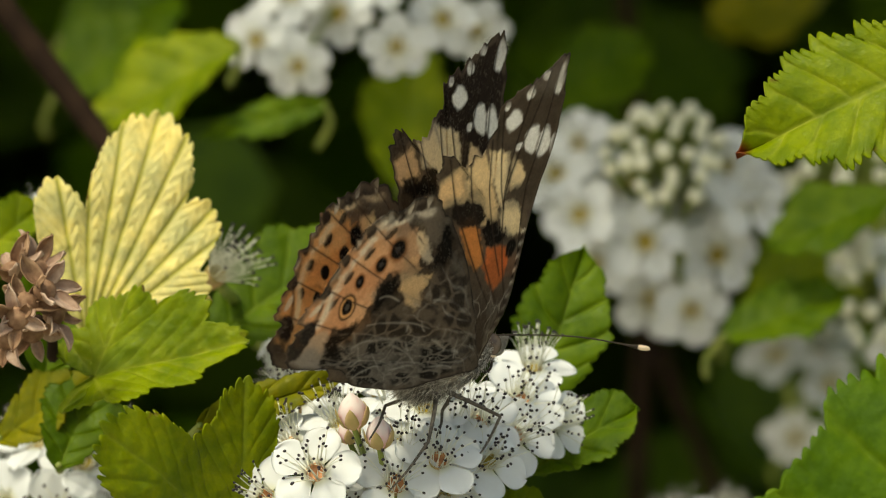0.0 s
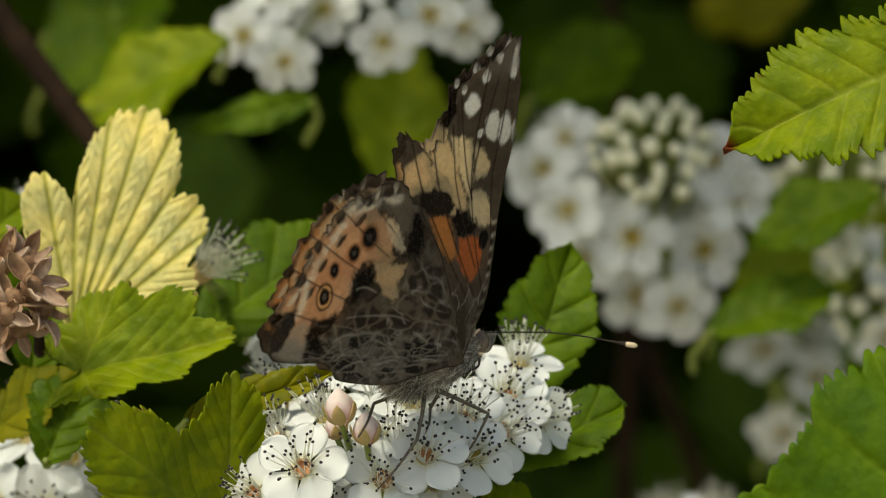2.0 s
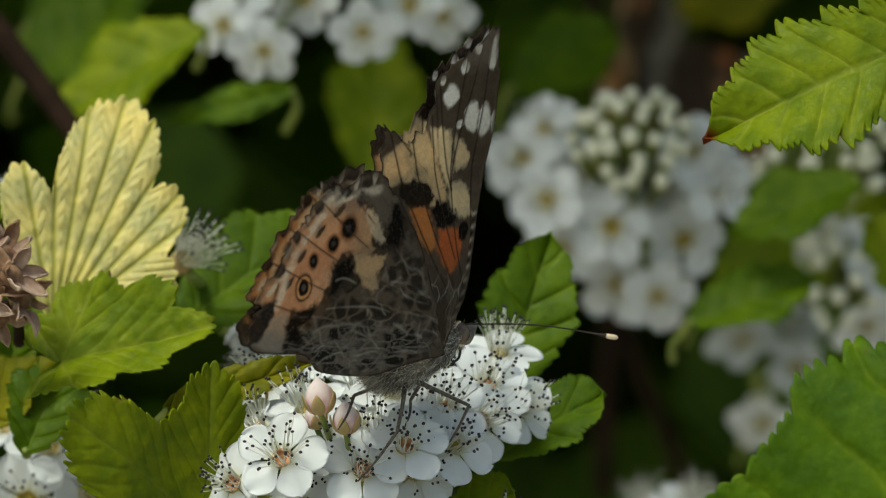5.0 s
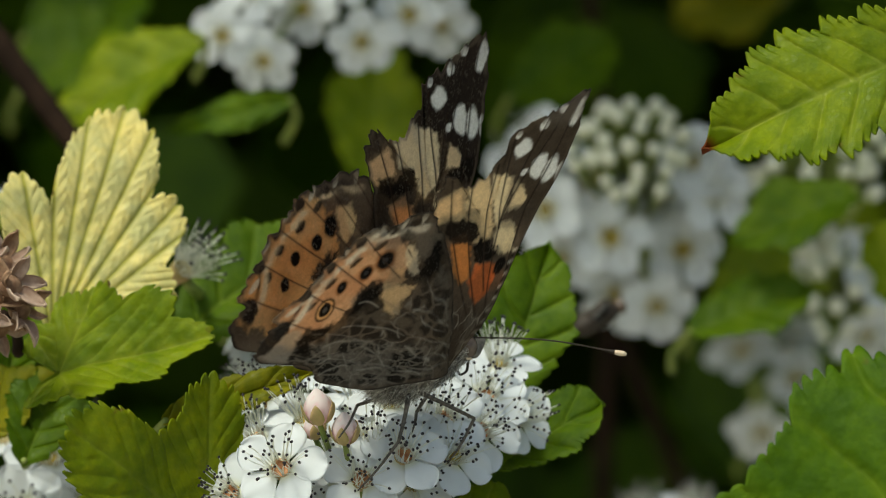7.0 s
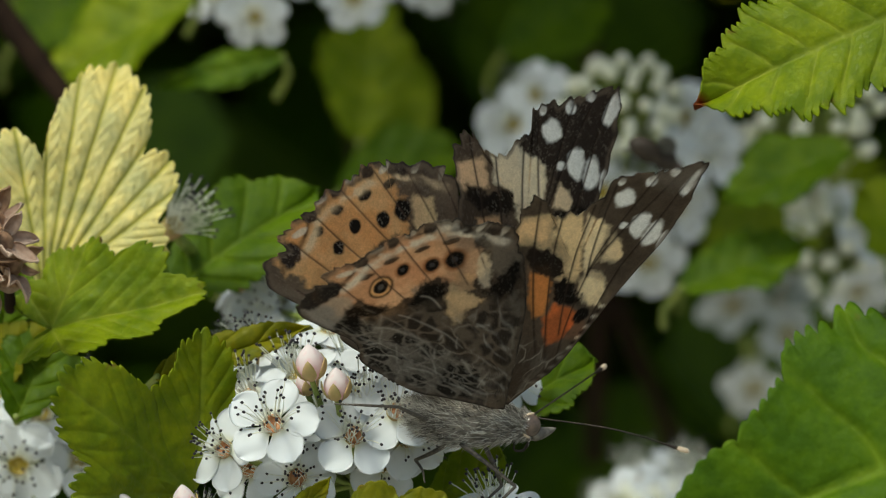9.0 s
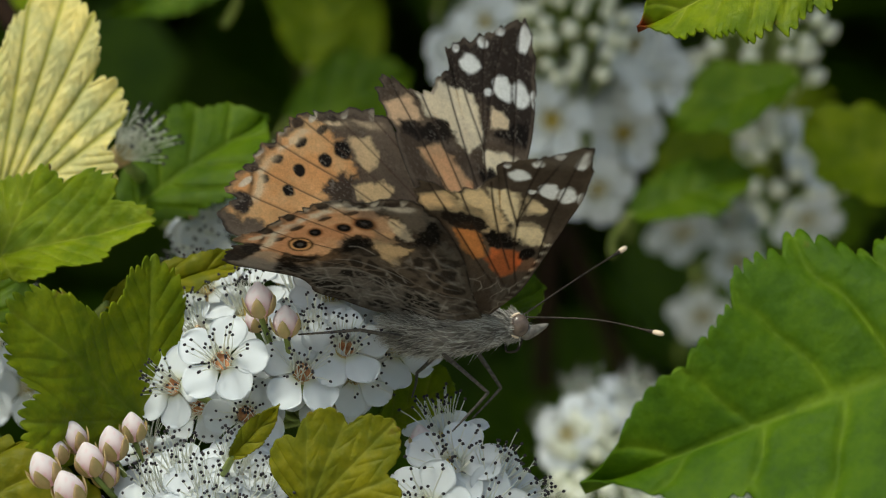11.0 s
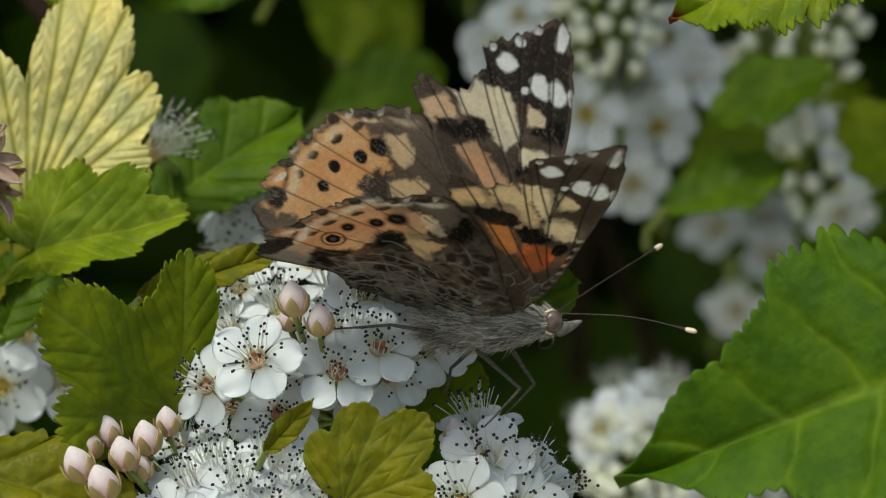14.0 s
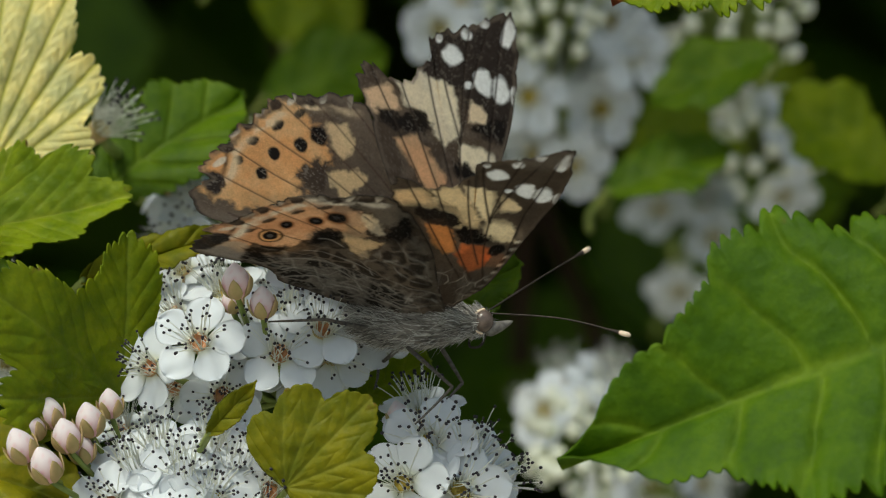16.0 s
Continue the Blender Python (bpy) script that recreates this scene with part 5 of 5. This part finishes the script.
make_cluster("white flower cluster deep in the shrub", (1330, 680, 190), dome((1365, 700, 200), 7, 4, 27, (0, -1, 0.2), 1.0), single=False)
make_cluster("budding cluster behind the broad leaf", (1500, 520, 165), dome((1500, 520, 165), 6, 3, 28, (0, -1, 0.3)), bud_dome((1500, 520, 163), 6, 30, 93, (0, -0.9, 0.4), 1.3, 0.66), single=False)
make_cluster("white and green budding flower cluster behind the butterfly's flowers", (1195, 1010, 130), dome((1170, 1000, 130), 5, 6, 29, (0.1, -0.5, 0.9), 1.2),
             bud_dome((1175, 1045, 128), 6, 34, 94, (0, -1, 0.1), 1.3, 0.66), single=False)
make_cluster("white flower cluster low in the shrub", (1330, 1120, 140), dome((1300, 1105, 150), 6, 6, 30, (0, -0.8, 0.6)), single=False)

make_cluster("small white flower beside the yellow leaf", (0, 356, 60), [(10, 357, 60, -0.2, -0.6, 0.8, 0.42, "gold")], single=False)

# ---- dried flower head ----
dry = thing("dried_flower_head", "brown withered flower head on a dry stalk", "flowers", Matrix.Translation(spot(6, 520, 8)))
DRY_SEPALS = [leaf_mesh("dried_sepal", 3.0, 0.75, lobe=0, teeth=4, veins=2, bite=0.05, curl=-0.35 + 0.25 * k, fold=0.6, quilt=0.02, ns=14, nt=7, head=0.3) for k in range(4)]
for k, me in enumerate(DRY_SEPALS):
    me.materials.append((DRIED, STRAW)[k % 2])
DRY_CUP = mesh_of("dried_cup", *ball_arrays((0, 0, 0), 1.25 * MM, 12, 8, (1, 1, 0.8)))
DRY_CUP.materials.append(DRIED)
for k, (a, b, d, nx, nz) in enumerate(((-16, 530, 4, 0.1, 0.4), (34, 548, 6, 0.8, 0.0), (-40, 474, 9, -0.3, 0.9), (-50, 590, 5, -0.4, -0.3), (4, 470, 10, 0.4, 0.9), (18, 506, 3, 0.5, 0.5), (-4, 580, 8, 0.3, -0.6), (-30, 556, 2, -0.2, 0.0))):
    r = np.random.default_rng(80 + k)
    cup = part("dried_cup", DRY_CUP, None, dry, m=Matrix.Translation(dry.matrix_basis.inverted() @ spot(a, b, d)) @ upward((nx, -0.8, nz), r.uniform(0, 72)))
    for q in range(6):
        part("dried_sepal", DRY_SEPALS[r.integers(4)], None, cup, m=pose(0, 0, 0.3 * MM, 0, 0, 60 * q + r.uniform(-14, 14)) @ pose(0.7 * MM, 0, 0, r.uniform(-25, 25), r.uniform(-70, -5), 0) @ Matrix.Scale(r.uniform(0.75, 1.2), 4))
stalk("stalk", (0, 0, -0.002), (0.001, 0.009, -0.006), 0.5, 0.6, dry, (0.6, 0, 0), TWIG)


# ---- the shrub behind ----
def back_leaf(label, base, tip, half, mat, seed, face=(0, -1, 0.6), roll=0):
    return make_leaf(label, base, tip, half, mat, face, roll, seed=seed, ns=44, nt=16, veins=5, teeth=11, stem=14)


back_leaf("green leaf further back in the shrub", (360, 62, 112), (80, 215, 114), 6.0, LIME, 41, (-0.1, -1, 1.1))
back_leaf("narrow green leaf further back", (520, 175, 112), (285, 232, 112), 2.0, GREEN, 42, (0, -1, 0.3))
back_leaf("dim green leaf further back", (650, 330, 165), (675, 60, 168), 5.5, LIME, 43)
back_leaf("dim green leaf in the shade", (610, 420, 150), (830, 330, 150), 5.5, GREEN, 44)
back_leaf("green leaf beside the far flowers", (1215, 585, 106), (1440, 500, 108), 4.6, GREEN, 45, (0, -1, 1.0))
back_leaf("green leaf above the far flowers", (1480, 560, 225), (1300, 360, 220), 8.0, GREEN, 46, (0, -1, 1.0))
back_leaf("broad green leaf beside the budding cluster", (1240, 560, 185), (1560, 350, 180), 8.5, LIME, 51, (0, -1, 1.0))
back_leaf("green leaf behind the broad leaf", (1330, 780, 215), (1640, 560, 205), 8.0, GREEN, 52, (0, -1, 1.0))
back_leaf("yellow green leaf above the butterfly", (760, 330, 200), (700, 130, 205), 3.6, LIME, 53, (0.2, -1, 0.9))
back_leaf("green leaf under the dark twig", (30, 160, 175), (200, 20, 178), 6.0, GREEN, 54, (0, -1, 1.0))
back_leaf("bright green leaf between the far clusters", (1520, 330, 108), (1290, 425, 106), 4.4, GREEN, 55, (0, -1, 0.9))
back_leaf("lime leaf far back in the shrub", (1730, 560, 120), (1530, 405, 120), 5.5, LIME, 47)
back_leaf("green leaf far back above", (900, 170, 185), (1090, 60, 188), 5.5, GREEN, 48)
back_leaf("yellow green leaf at the top of the shrub", (1400, -60, 260), (1190, 40, 260), 6.0, OLIVE, 49)
back_leaf("dark green leaf at the edge of the shrub", (40, 60, 190), (250, -40, 190), 9.0, DIM, 50, (0, -1, 0.9))
twig = thing("twig", "dark brown bare twig behind the leaves", "branch", Matrix.Translation(spot(0, 60, 110)))
stalk("bark", (-0.01, 0, 0.012), tuple(spot(190, 330, 110) - spot(0, 60, 110)), 1.6, 1.3, twig, (0.5, 0, -0.5), TWIG)
for a, b in (((640, 900), (625, 100)), ((1065, 900), (1040, -60)), ((1250, 1100), (1100, 600))):
    tw = thing("twig", "thin dark stem deep in the shrub", "branch", Matrix.Translation(spot(*a, 330)))
    stalk("bark", (0, 0, 0), tuple(spot(*b, 330) - spot(*a, 330)), 1.5, 1.2, tw, (2, 0, 0), TWIG)


def foliage(name, label, count, seed, box, size, mat, stray=0.0):
    """Many leaves of one hedge as a single body."""
    r = np.random.default_rng(seed)
    s = np.linspace(0, 1, 8)[:, None]
    t = np.linspace(-1, 1, 3)[None, :]
    w = np.sin(np.pi * s**0.8) * (1 + 0.18 * np.cos(s * 40)) * 0.36
    flat = np.stack([s - 0.5 + 0 * t, t * w, -0.12 * (1 - np.abs(t)) * w - 0.3 * (s - 0.4) ** 2 + 0 * t], -1).reshape(-1, 3)
    gf = grid_faces(8, 3)
    vs, fs = [], []
    lo, hi = np.array(box)
    for k in range(count):
        m = np.array(Euler((r.uniform(-0.9, 0.9) + 0.7, r.uniform(-0.6, 0.6), r.uniform(0, 6.28))).to_matrix())
        vs.append(flat @ m.T * r.uniform(*size) + lo + (hi - lo) * r.random(3) + r.normal(0, 1, 3) * stray * (1, 0.5, 1 if stray else 0))
        fs.append(gf + k * len(flat))
    v = np.concatenate(vs)
    me = mesh_of(name, v, np.concatenate(fs), np.zeros((len(v), 3)))
    me.materials.append(mat)
    return tagged(new(name, me), label, "foliage", kind="stuff")


foliage("shrub_foliage", "dense leaves of the shrub, their green darkened as in shade", 1700, 71, ((-0.35, 0.30, -0.45), (0.35, 0.62, 0.16)), (0.025, 0.05), SHADED)
foliage("hedge_foliage", "hedge leaves closing the view, coloured dark as in shade", 15000, 72, ((-1.2, 0.75, -0.9), (1.2, 1.3, 0.7)), (0.07, 0.11), SHADED, 0.09)
# Out of view; added to keep the sun off the clusters further back.
foliage("shade_leaves", "unseen leaves added above the view to shade the flowers and leaves behind", 2000, 73, ((-0.5, 0.07, 0.085), (0.5, 0.75, 0.36)), (0.04, 0.07), SHADED)


# ---- flying visitors ----
SMALL = 0.52 * MM
bee = thing("fly", "dark grey fly in flight with smoky wings", "insect")
part("thorax", mesh_of("thorax", *ball_arrays((0, 0, 0), 2.6 * SMALL, 16, 11, (1.1, 0.9, 0.95))), CHITIN, bee)
part("abdomen", mesh_of("abdomen", *ball_arrays((-4.6 * SMALL, 0, -0.5 * SMALL), 3.0 * SMALL, 16, 11, (1.4, 0.9, 0.8))), CHITIN, bee)
part("head", mesh_of("head", *ball_arrays((3.4 * SMALL, 0, -0.4 * SMALL), 1.6 * SMALL, 14, 9, (0.8, 1.1, 1.0))), EYEGLASS, bee)
for side in (-1, 1):
    part("wing", leaf_mesh("wing", 5.2, 1.0, lobe=0, bite=0.0, fold=0.05, quilt=0.004, ns=20, nt=9), FLYWING, bee,
         m=pose(0.3 * SMALL, side * 0.8 * SMALL, 1.0 * SMALL, side * -25, 0, side * 130))
guest = copy_thing(fly, Matrix.Translation(spot(1250, -700, 140)))
tagged(guest, "second orange and brown butterfly flying behind the shrub's flowers", "butterfly")
for w in guest.children:
    if w.name.startswith(("forewing", "hindwing")):
        w.data = PLAIN_WINGS[w.name.split(".")[0], "underside" in w["label"]]
        w.matrix_basis = pose(0, 0, 0, 72 if "underside" in w["label"] else -72)


# ---- keyed things ----
BODY = [
    (0, -0.44, 0.00, -7.96, 0.0, -7.0, 47.8), (0.5, -0.44, 0.00, -7.97, 0.0, -7.2, 47.3),
    (1, -0.34, 0.00, -8.04, 0.0, -7.0, 47.5), (1.5, -0.52, 0.00, -8.04, 0.0, -7.2, 48.2),
    (2, -0.36, 0.00, -8.14, 0.0, -7.2, 48.3), (2.5, -0.27, 0.00, -8.19, 0.0, -6.9, 48.1),
    (3, -0.36, 0.00, -8.17, 0.0, -7.0, 48.5), (3.5, -0.42, 0.00, -8.29, 0.0, -7.2, 48.8),
    (4, -0.27, 0.00, -8.35, 0.0, -7.2, 48.0), (6.3, -0.27, 0.00, -8.35, 0.0, -7.2, 48.0),
    (6.4, -0.27, 0.00, -8.47, 0.0, -6.3, 47.2), (6.5, -0.26, 0.00, -8.64, 0.0, -4.9, 46.0),
    (6.6, -0.26, 0.00, -8.64, 0.0, -4.9, 46.0), (6.7, 0.06, 0.00, -8.62, 0.0, -5.2, 45.7),
    (6.8, 0.22, 0.00, -8.61, 0.0, -5.4, 45.6), (6.9, 0.55, 0.00, -8.59, 0.0, -5.7, 45.3),
    (7, 0.55, 0.00, -8.59, 0.0, -5.7, 45.3), (7.5, 0.74, 0.00, -8.82, 0.0, -5.5, 45.7),
    (7.7, 1.71, 0.00, -10.03, 0.0, -2.0, 41.5), (7.8, 3.57, 0.00, -11.87, 0.0, 4.0, 34.0),
    (8, 4.62, 0.00, -13.64, 0.0, 8.7, 29.0), (8.1, 6.15, 0.00, -16.60, 0.0, 14.2, 30.4),
    (8.2, 7.68, 0.00, -19.56, 0.0, 19.8, 31.9), (8.35, 8.20, 0.00, -19.77, 0.0, 19.0, 29.2),
    (8.5, 8.86, 0.00, -19.56, 0.0, 17.7, 26.6), (8.6, 8.86, 0.00, -19.56, 0.0, 17.7, 26.6),
    (8.7, 8.54, 0.00, -19.98, 0.0, 18.0, 26.4), (8.8, 8.23, 0.00, -20.40, 0.0, 18.3, 26.2),
    (9, 7.85, 0.00, -19.99, 0.0, 17.7, 27.8), (9.3, 8.12, 0.00, -19.81, 0.0, 17.0, 23.9),
    (9.4, 9.19, 0.00, -19.11, 0.0, 14.3, 8.1), (9.5, 9.19, 0.00, -19.11, 0.0, 14.3, 8.1),
    (9.6, 9.91, 0.00, -18.62, 0.0, 12.8, 8.6), (9.7, 10.40, 0.00, -18.30, 0.0, 11.8, 8.9),
    (11.8, 11.60, 0.00, -17.48, 0.0, 9.3, 9.8), (12, 11.60, 0.00, -17.48, 0.0, 9.3, 9.8),
    (13, 11.57, 0.00, -17.88, 0.0, 10.4, 9.4), (13.5, 11.53, 0.00, -17.80, 0.0, 10.3, 9.2),
    (14, 11.51, 0.00, -17.72, 0.0, 9.9, 9.0), (14.5, 11.53, 0.00, -17.98, 0.0, 10.6, 9.3),
    (14.65, 11.23, 0.00, -18.69, 0.0, 11.7, 6.6), (14.8, 11.03, 0.00, -19.17, 0.0, 12.5, 4.9),
    (15, 11.03, 0.00, -19.17, 0.0, 12.5, 4.9), (15.5, 10.60, 0.00, -20.07, 0.0, 13.7, 2.7),
    (15.7, 10.60, 0.00, -20.07, 0.0, 13.7, 2.7), (15.85, 10.45, 0.00, -19.66, 0.0, 12.5, 8.0),
    (16, 10.36, 0.00, -19.39, 0.0, 11.7, 11.6),
]
NEAR = [
    (0, -0.34, -1.18, -0.48, 25.9, -1.5, -0.2), (0.5, -0.59, -0.92, -0.56, 20.5, -1.0, 0.4),
    (1, -0.66, -0.86, -0.72, 18.5, -0.3, -0.1), (1.5, -0.69, -0.83, -0.69, 17.7, -0.1, -0.0),
    (2, -0.67, -0.85, -0.68, 16.7, -0.1, -0.0), (2.5, -0.66, -0.86, -0.69, 17.0, -0.1, -0.0),
    (3, -0.67, -0.85, -0.68, 17.0, -0.1, 0.0), (3.5, -0.68, -0.84, -0.67, 16.0, 0.0, 0.0),
    (4, -0.65, -0.87, -0.66, 16.1, 0.1, 0.0), (6.3, -0.65, -0.87, -0.66, 16.1, 0.1, 0.0),
    (6.4, -0.36, -1.18, -0.87, 18.3, -0.1, 0.1), (6.5, 0.09, -1.64, -1.17, 21.6, -0.3, 0.2),
    (6.6, 0.09, -1.64, -1.17, 106.0, -0.3, 0.2), (6.7, -0.10, -1.43, -1.02, 113.0, -0.2, 0.1),
    (6.8, -0.19, -1.32, -0.94, 108.0, -0.2, 0.1), (6.9, -0.38, -1.11, -0.78, 50.0, -0.1, 0.0),
    (7, -0.38, -1.11, -0.78, 37.2, -0.1, 0.0), (7.5, -0.62, -0.87, -0.74, 37.6, -0.4, 1.8),
    (7.7, -0.29, -1.09, -0.31, 40.1, -0.8, 2.1), (7.8, 0.18, -1.34, 0.20, 43.8, -1.2, 2.6),
    (8, 0.53, -1.53, 1.18, 48.8, -2.2, 3.0), (8.1, 0.03, -1.44, 1.81, 69.6, -3.0, 1.4),
    (8.2, -0.57, -1.33, 2.34, 97.0, -3.8, -0.1), (8.35, -0.02, -1.58, 2.44, 87.8, -3.7, 0.5),
    (8.5, 0.59, -1.72, 2.10, 73.9, -3.0, 1.1), (8.6, 0.59, -1.72, 2.10, 73.9, -3.0, 1.1),
    (8.7, 0.23, -1.57, 2.26, 60.8, -4.3, 3.6), (8.8, -0.14, -1.42, 2.42, 43.4, -5.5, 6.1),
    (9, -0.29, -1.32, 2.07, 40.2, -5.2, 6.1), (9.3, -0.15, -1.31, 2.15, 38.3, -5.3, 5.8),
    (9.4, 0.42, -1.15, 2.40, 70.8, -5.6, 4.9), (9.5, 0.42, -1.15, 2.40, 70.8, -5.6, 4.9),
    (9.6, 0.50, -1.16, 2.21, 61.4, -5.4, 2.6), (9.7, 0.55, -1.16, 2.09, 59.8, -5.2, 1.1),
    (11.8, 0.66, -1.18, 1.76, 64.2, -4.8, -2.8), (12, 0.66, -1.18, 1.76, 64.2, -4.8, -2.8),
    (13, 0.63, -1.17, 1.79, 61.7, -4.6, -2.6), (13.5, 0.52, -1.15, 1.83, 61.2, -4.8, -2.0),
    (14, 0.60, -1.15, 1.84, 63.1, -4.8, -2.2), (14.5, 0.60, -1.17, 1.90, 60.2, -4.9, -1.9),
    (14.65, 0.94, -1.16, 2.19, 46.0, -4.9, -0.1), (14.8, 1.16, -1.14, 2.38, 40.1, -4.8, 1.2),
    (15, 1.16, -1.14, 2.38, 40.1, -4.8, 1.2), (15.5, 1.41, -1.09, 1.91, 32.4, -3.5, -0.7),
    (15.7, 1.41, -1.09, 1.91, 32.4, -3.5, -0.7), (15.85, 0.76, -1.17, 1.97, 50.2, -5.0, -0.8),
    (16, 0.32, -1.17, 2.02, 64.4, -6.0, -0.9),
]
FAR = [
    (0, 0.22, 1.18, -0.52, 9.7, 1.5, 0.2), (0.5, 0.46, 0.92, -0.43, 13.3, 1.0, -0.4), (1, 0.54, 0.86, -0.27, 14.0, 0.3, 0.1),
    (1.5, 0.56, 0.83, -0.30, 14.1, 0.1, 0.0), (2, 0.55, 0.85, -0.31, 14.7, 0.1, 0.0), (2.5, 0.54, 0.86, -0.30, 14.5, 0.1, 0.0),
    (3, 0.55, 0.85, -0.31, 13.1, 0.1, -0.0), (3.5, 0.56, 0.84, -0.33, 14.0, -0.0, -0.0),
    (4, 0.52, 0.87, -0.33, 14.4, -0.1, -0.0), (6.3, 0.52, 0.87, -0.33, 14.4, -0.1, -0.0),
    (6.4, 0.25, 1.18, -0.12, 15.6, 0.1, -0.1), (6.5, -0.18, 1.64, 0.18, 17.3, 0.3, -0.2),
    (6.6, -0.18, 1.64, 0.18, -70.0, 0.3, -0.2), (6.7, 0.01, 1.43, 0.02, -84.0, 0.2, -0.1),
    (6.8, 0.10, 1.32, -0.06, -82.0, 0.2, -0.1), (6.9, 0.28, 1.11, -0.22, 4.0, 0.1, -0.0),
    (7, 0.28, 1.11, -0.22, 11.6, 0.1, -0.0), (7.5, 0.53, 0.87, -0.26, 7.0, 0.4, -1.8), (7.7, 0.49, 0.90, 0.14, 1.9, -0.3, -2.1),
    (7.8, 0.25, 1.02, 0.48, -5.8, -1.1, -2.6), (8, 0.11, 0.98, 1.26, -10.1, -2.3, -3.0),
    (8.1, 0.39, 0.72, 1.54, -9.6, -2.7, -1.4), (8.2, 0.60, 0.43, 1.89, -8.6, -3.1, 0.1),
    (8.35, 0.10, 0.61, 2.66, -17.8, -4.3, -0.5), (8.5, -0.35, 0.83, 3.01, -23.9, -5.0, -1.2),
    (8.6, -0.35, 0.83, 3.01, -23.9, -5.0, -1.2), (8.7, -0.01, 0.68, 2.85, -14.9, -3.6, -3.6),
    (8.8, 0.34, 0.54, 2.70, 0.6, -2.3, -6.0), (9, 0.51, 0.39, 3.04, 0.1, -2.6, -6.0), (9.3, 0.49, 0.50, 2.98, -0.3, -2.5, -5.7),
    (9.4, 0.32, 0.87, 2.74, -18.8, -2.3, -4.8), (9.5, 0.32, 0.87, 2.74, -22.5, -2.3, -4.8),
    (9.6, 0.36, 0.86, 2.90, -25.4, -2.6, -2.6), (9.7, 0.40, 0.85, 3.02, -27.8, -2.8, -1.1),
    (11.8, 0.51, 0.84, 3.29, -32.6, -3.2, 2.8), (12, 0.51, 0.84, 3.29, -32.6, -3.2, 2.8),
    (13, 0.45, 0.84, 3.29, -32.2, -3.4, 2.6), (13.5, 0.56, 0.83, 3.25, -32.4, -3.2, 2.0),
    (14, 0.52, 0.84, 3.23, -33.2, -3.2, 2.2), (14.5, 0.46, 0.84, 3.18, -31.3, -3.1, 1.9),
    (14.65, 0.03, 0.93, 2.92, -24.0, -3.1, 0.1), (14.8, -0.25, 0.97, 2.73, -20.2, -3.2, -1.1),
    (15, -0.25, 0.97, 2.73, -20.2, -3.2, -1.1), (15.5, -0.61, 0.99, 3.23, -16.6, -4.5, 0.7),
    (15.7, -0.61, 0.99, 3.23, -16.6, -4.5, 0.7), (15.85, 0.14, 0.89, 3.15, -24.2, -3.0, 0.8),
    (16, 0.63, 0.77, 3.08, -29.4, -2.0, 0.9),
]


BEE = [(0, 1500, 1500, 60, 0), (1.3, 1380, 1100, 60, 20), (1.5, 1312, 768, 20, 10), (1.6, 1330, 650, 90, 20), (1.75, 1750, 500, 90, 20), (6.3, 1000, -500, 90, -80), (6.65, 1040, -150, 90, -80),
       (6.8, 1048, 172, 90, -70), (7.0, 1072, 552, 75, -25), (7.15, 1300, 1250, 60, -40), (8.3, 1700, 1300, 60, 120), (8.7, 1420, 880, 55, 130), (8.8, 1300, 712, 55, 145), (8.9, 1232, 550, 60, 130),
       (9.0, 1190, 360, 70, 120), (9.1, 1118, 190, 80, 150), (9.25, 1000, -300, 90, 140), (16, 900, -900, 90, 140)]
GUEST = [(0, 1350, -700, 300, 90, -60, 0), (2.4, 1300, -500, 300, 90, -60, 60), (3.0, 1120, 60, 300, 90, -60, 75), (4.2, 1130, 50, 300, 90, -60, 72), (5.6, 1310, 40, 260, 90, -55, 25), (6.3, 1405, 25, 240, 90, -55, 0),
         (6.5, 1420, 0, 240, 90, -50, 0), (6.6, 1470, -330, 250, 90, -50, 0), (16, 1400, -900, 320, 90, -50, 0)]


def motions():
    for ob, (root, side) in zip(FEELERS, ANTENNAE):
        pivot = Matrix.Translation(Vector(root))
        early, late = (pivot @ pose(0, 0, 0, 0, q, 0) @ pivot.inverted() for q in ((6, -10) if side < 0 else (0, -8)))
        walk(ob, [(0, early), (7.6, early), (8.3, late), (16, late)])
    # the twig under the butterfly sinks, the leaf beside it lifts
    for ob, dx, dz in ((perch, 0.0, 1.44), (tip_leaf, 0.8, -0.75)):
        m = ob.matrix_basis.copy()
        up = Matrix.Translation((dx * MM, 0, dz * MM)) @ m
        walk(ob, [(0, up), (9.7, up), (11.8, m), (16, m)])
    for leg, shin, (early, late) in LEG_ROWS:
        for ob, k in ((leg, 0), (shin, 1)):
            walk(ob, [(0, early[k]), (7.6, early[k]), (8.2, late[k]), (16, late[k])])
    walk(bee, [(t, Matrix.Translation(spot(x, z, d)) @ pose(0, 0, 0, -10, turn - 90 if turn > 90 else turn, 25)) for t, x, z, d, turn in BEE])
    walk(guest, [(t, Matrix.Translation(spot(x, z, d)) @ pose(0, 0, 0, a, b, c)) for t, x, z, d, a, b, c in GUEST])
    walk(fly, [(t, pose(x * MM, y * MM, z * MM, a, b, c)) for t, x, y, z, a, b, c in BODY])
    shut = {0: (0.22, 1.18, -0.52, 8.8, -1.9, 1.9), 0.5: FAR[2][1:], 6.4: (0.25, 1.18, -0.12, 18.8, -0.8, 2.5), 6.5: (-0.18, 1.64, 0.18, 24.1, -2.1, 6.0)}
    for w, low in WINGS:
        rows = NEAR if low else FAR
        if not low and w.name.startswith("hindwing"):
            rows = [(q[0], *shut.get(q[0], q[1:])) for q in FAR]
        walk(w, [(t, pose(x * MM, y * MM, z * MM, a, b, c)) for t, x, y, z, a, b, c in rows])


motions()
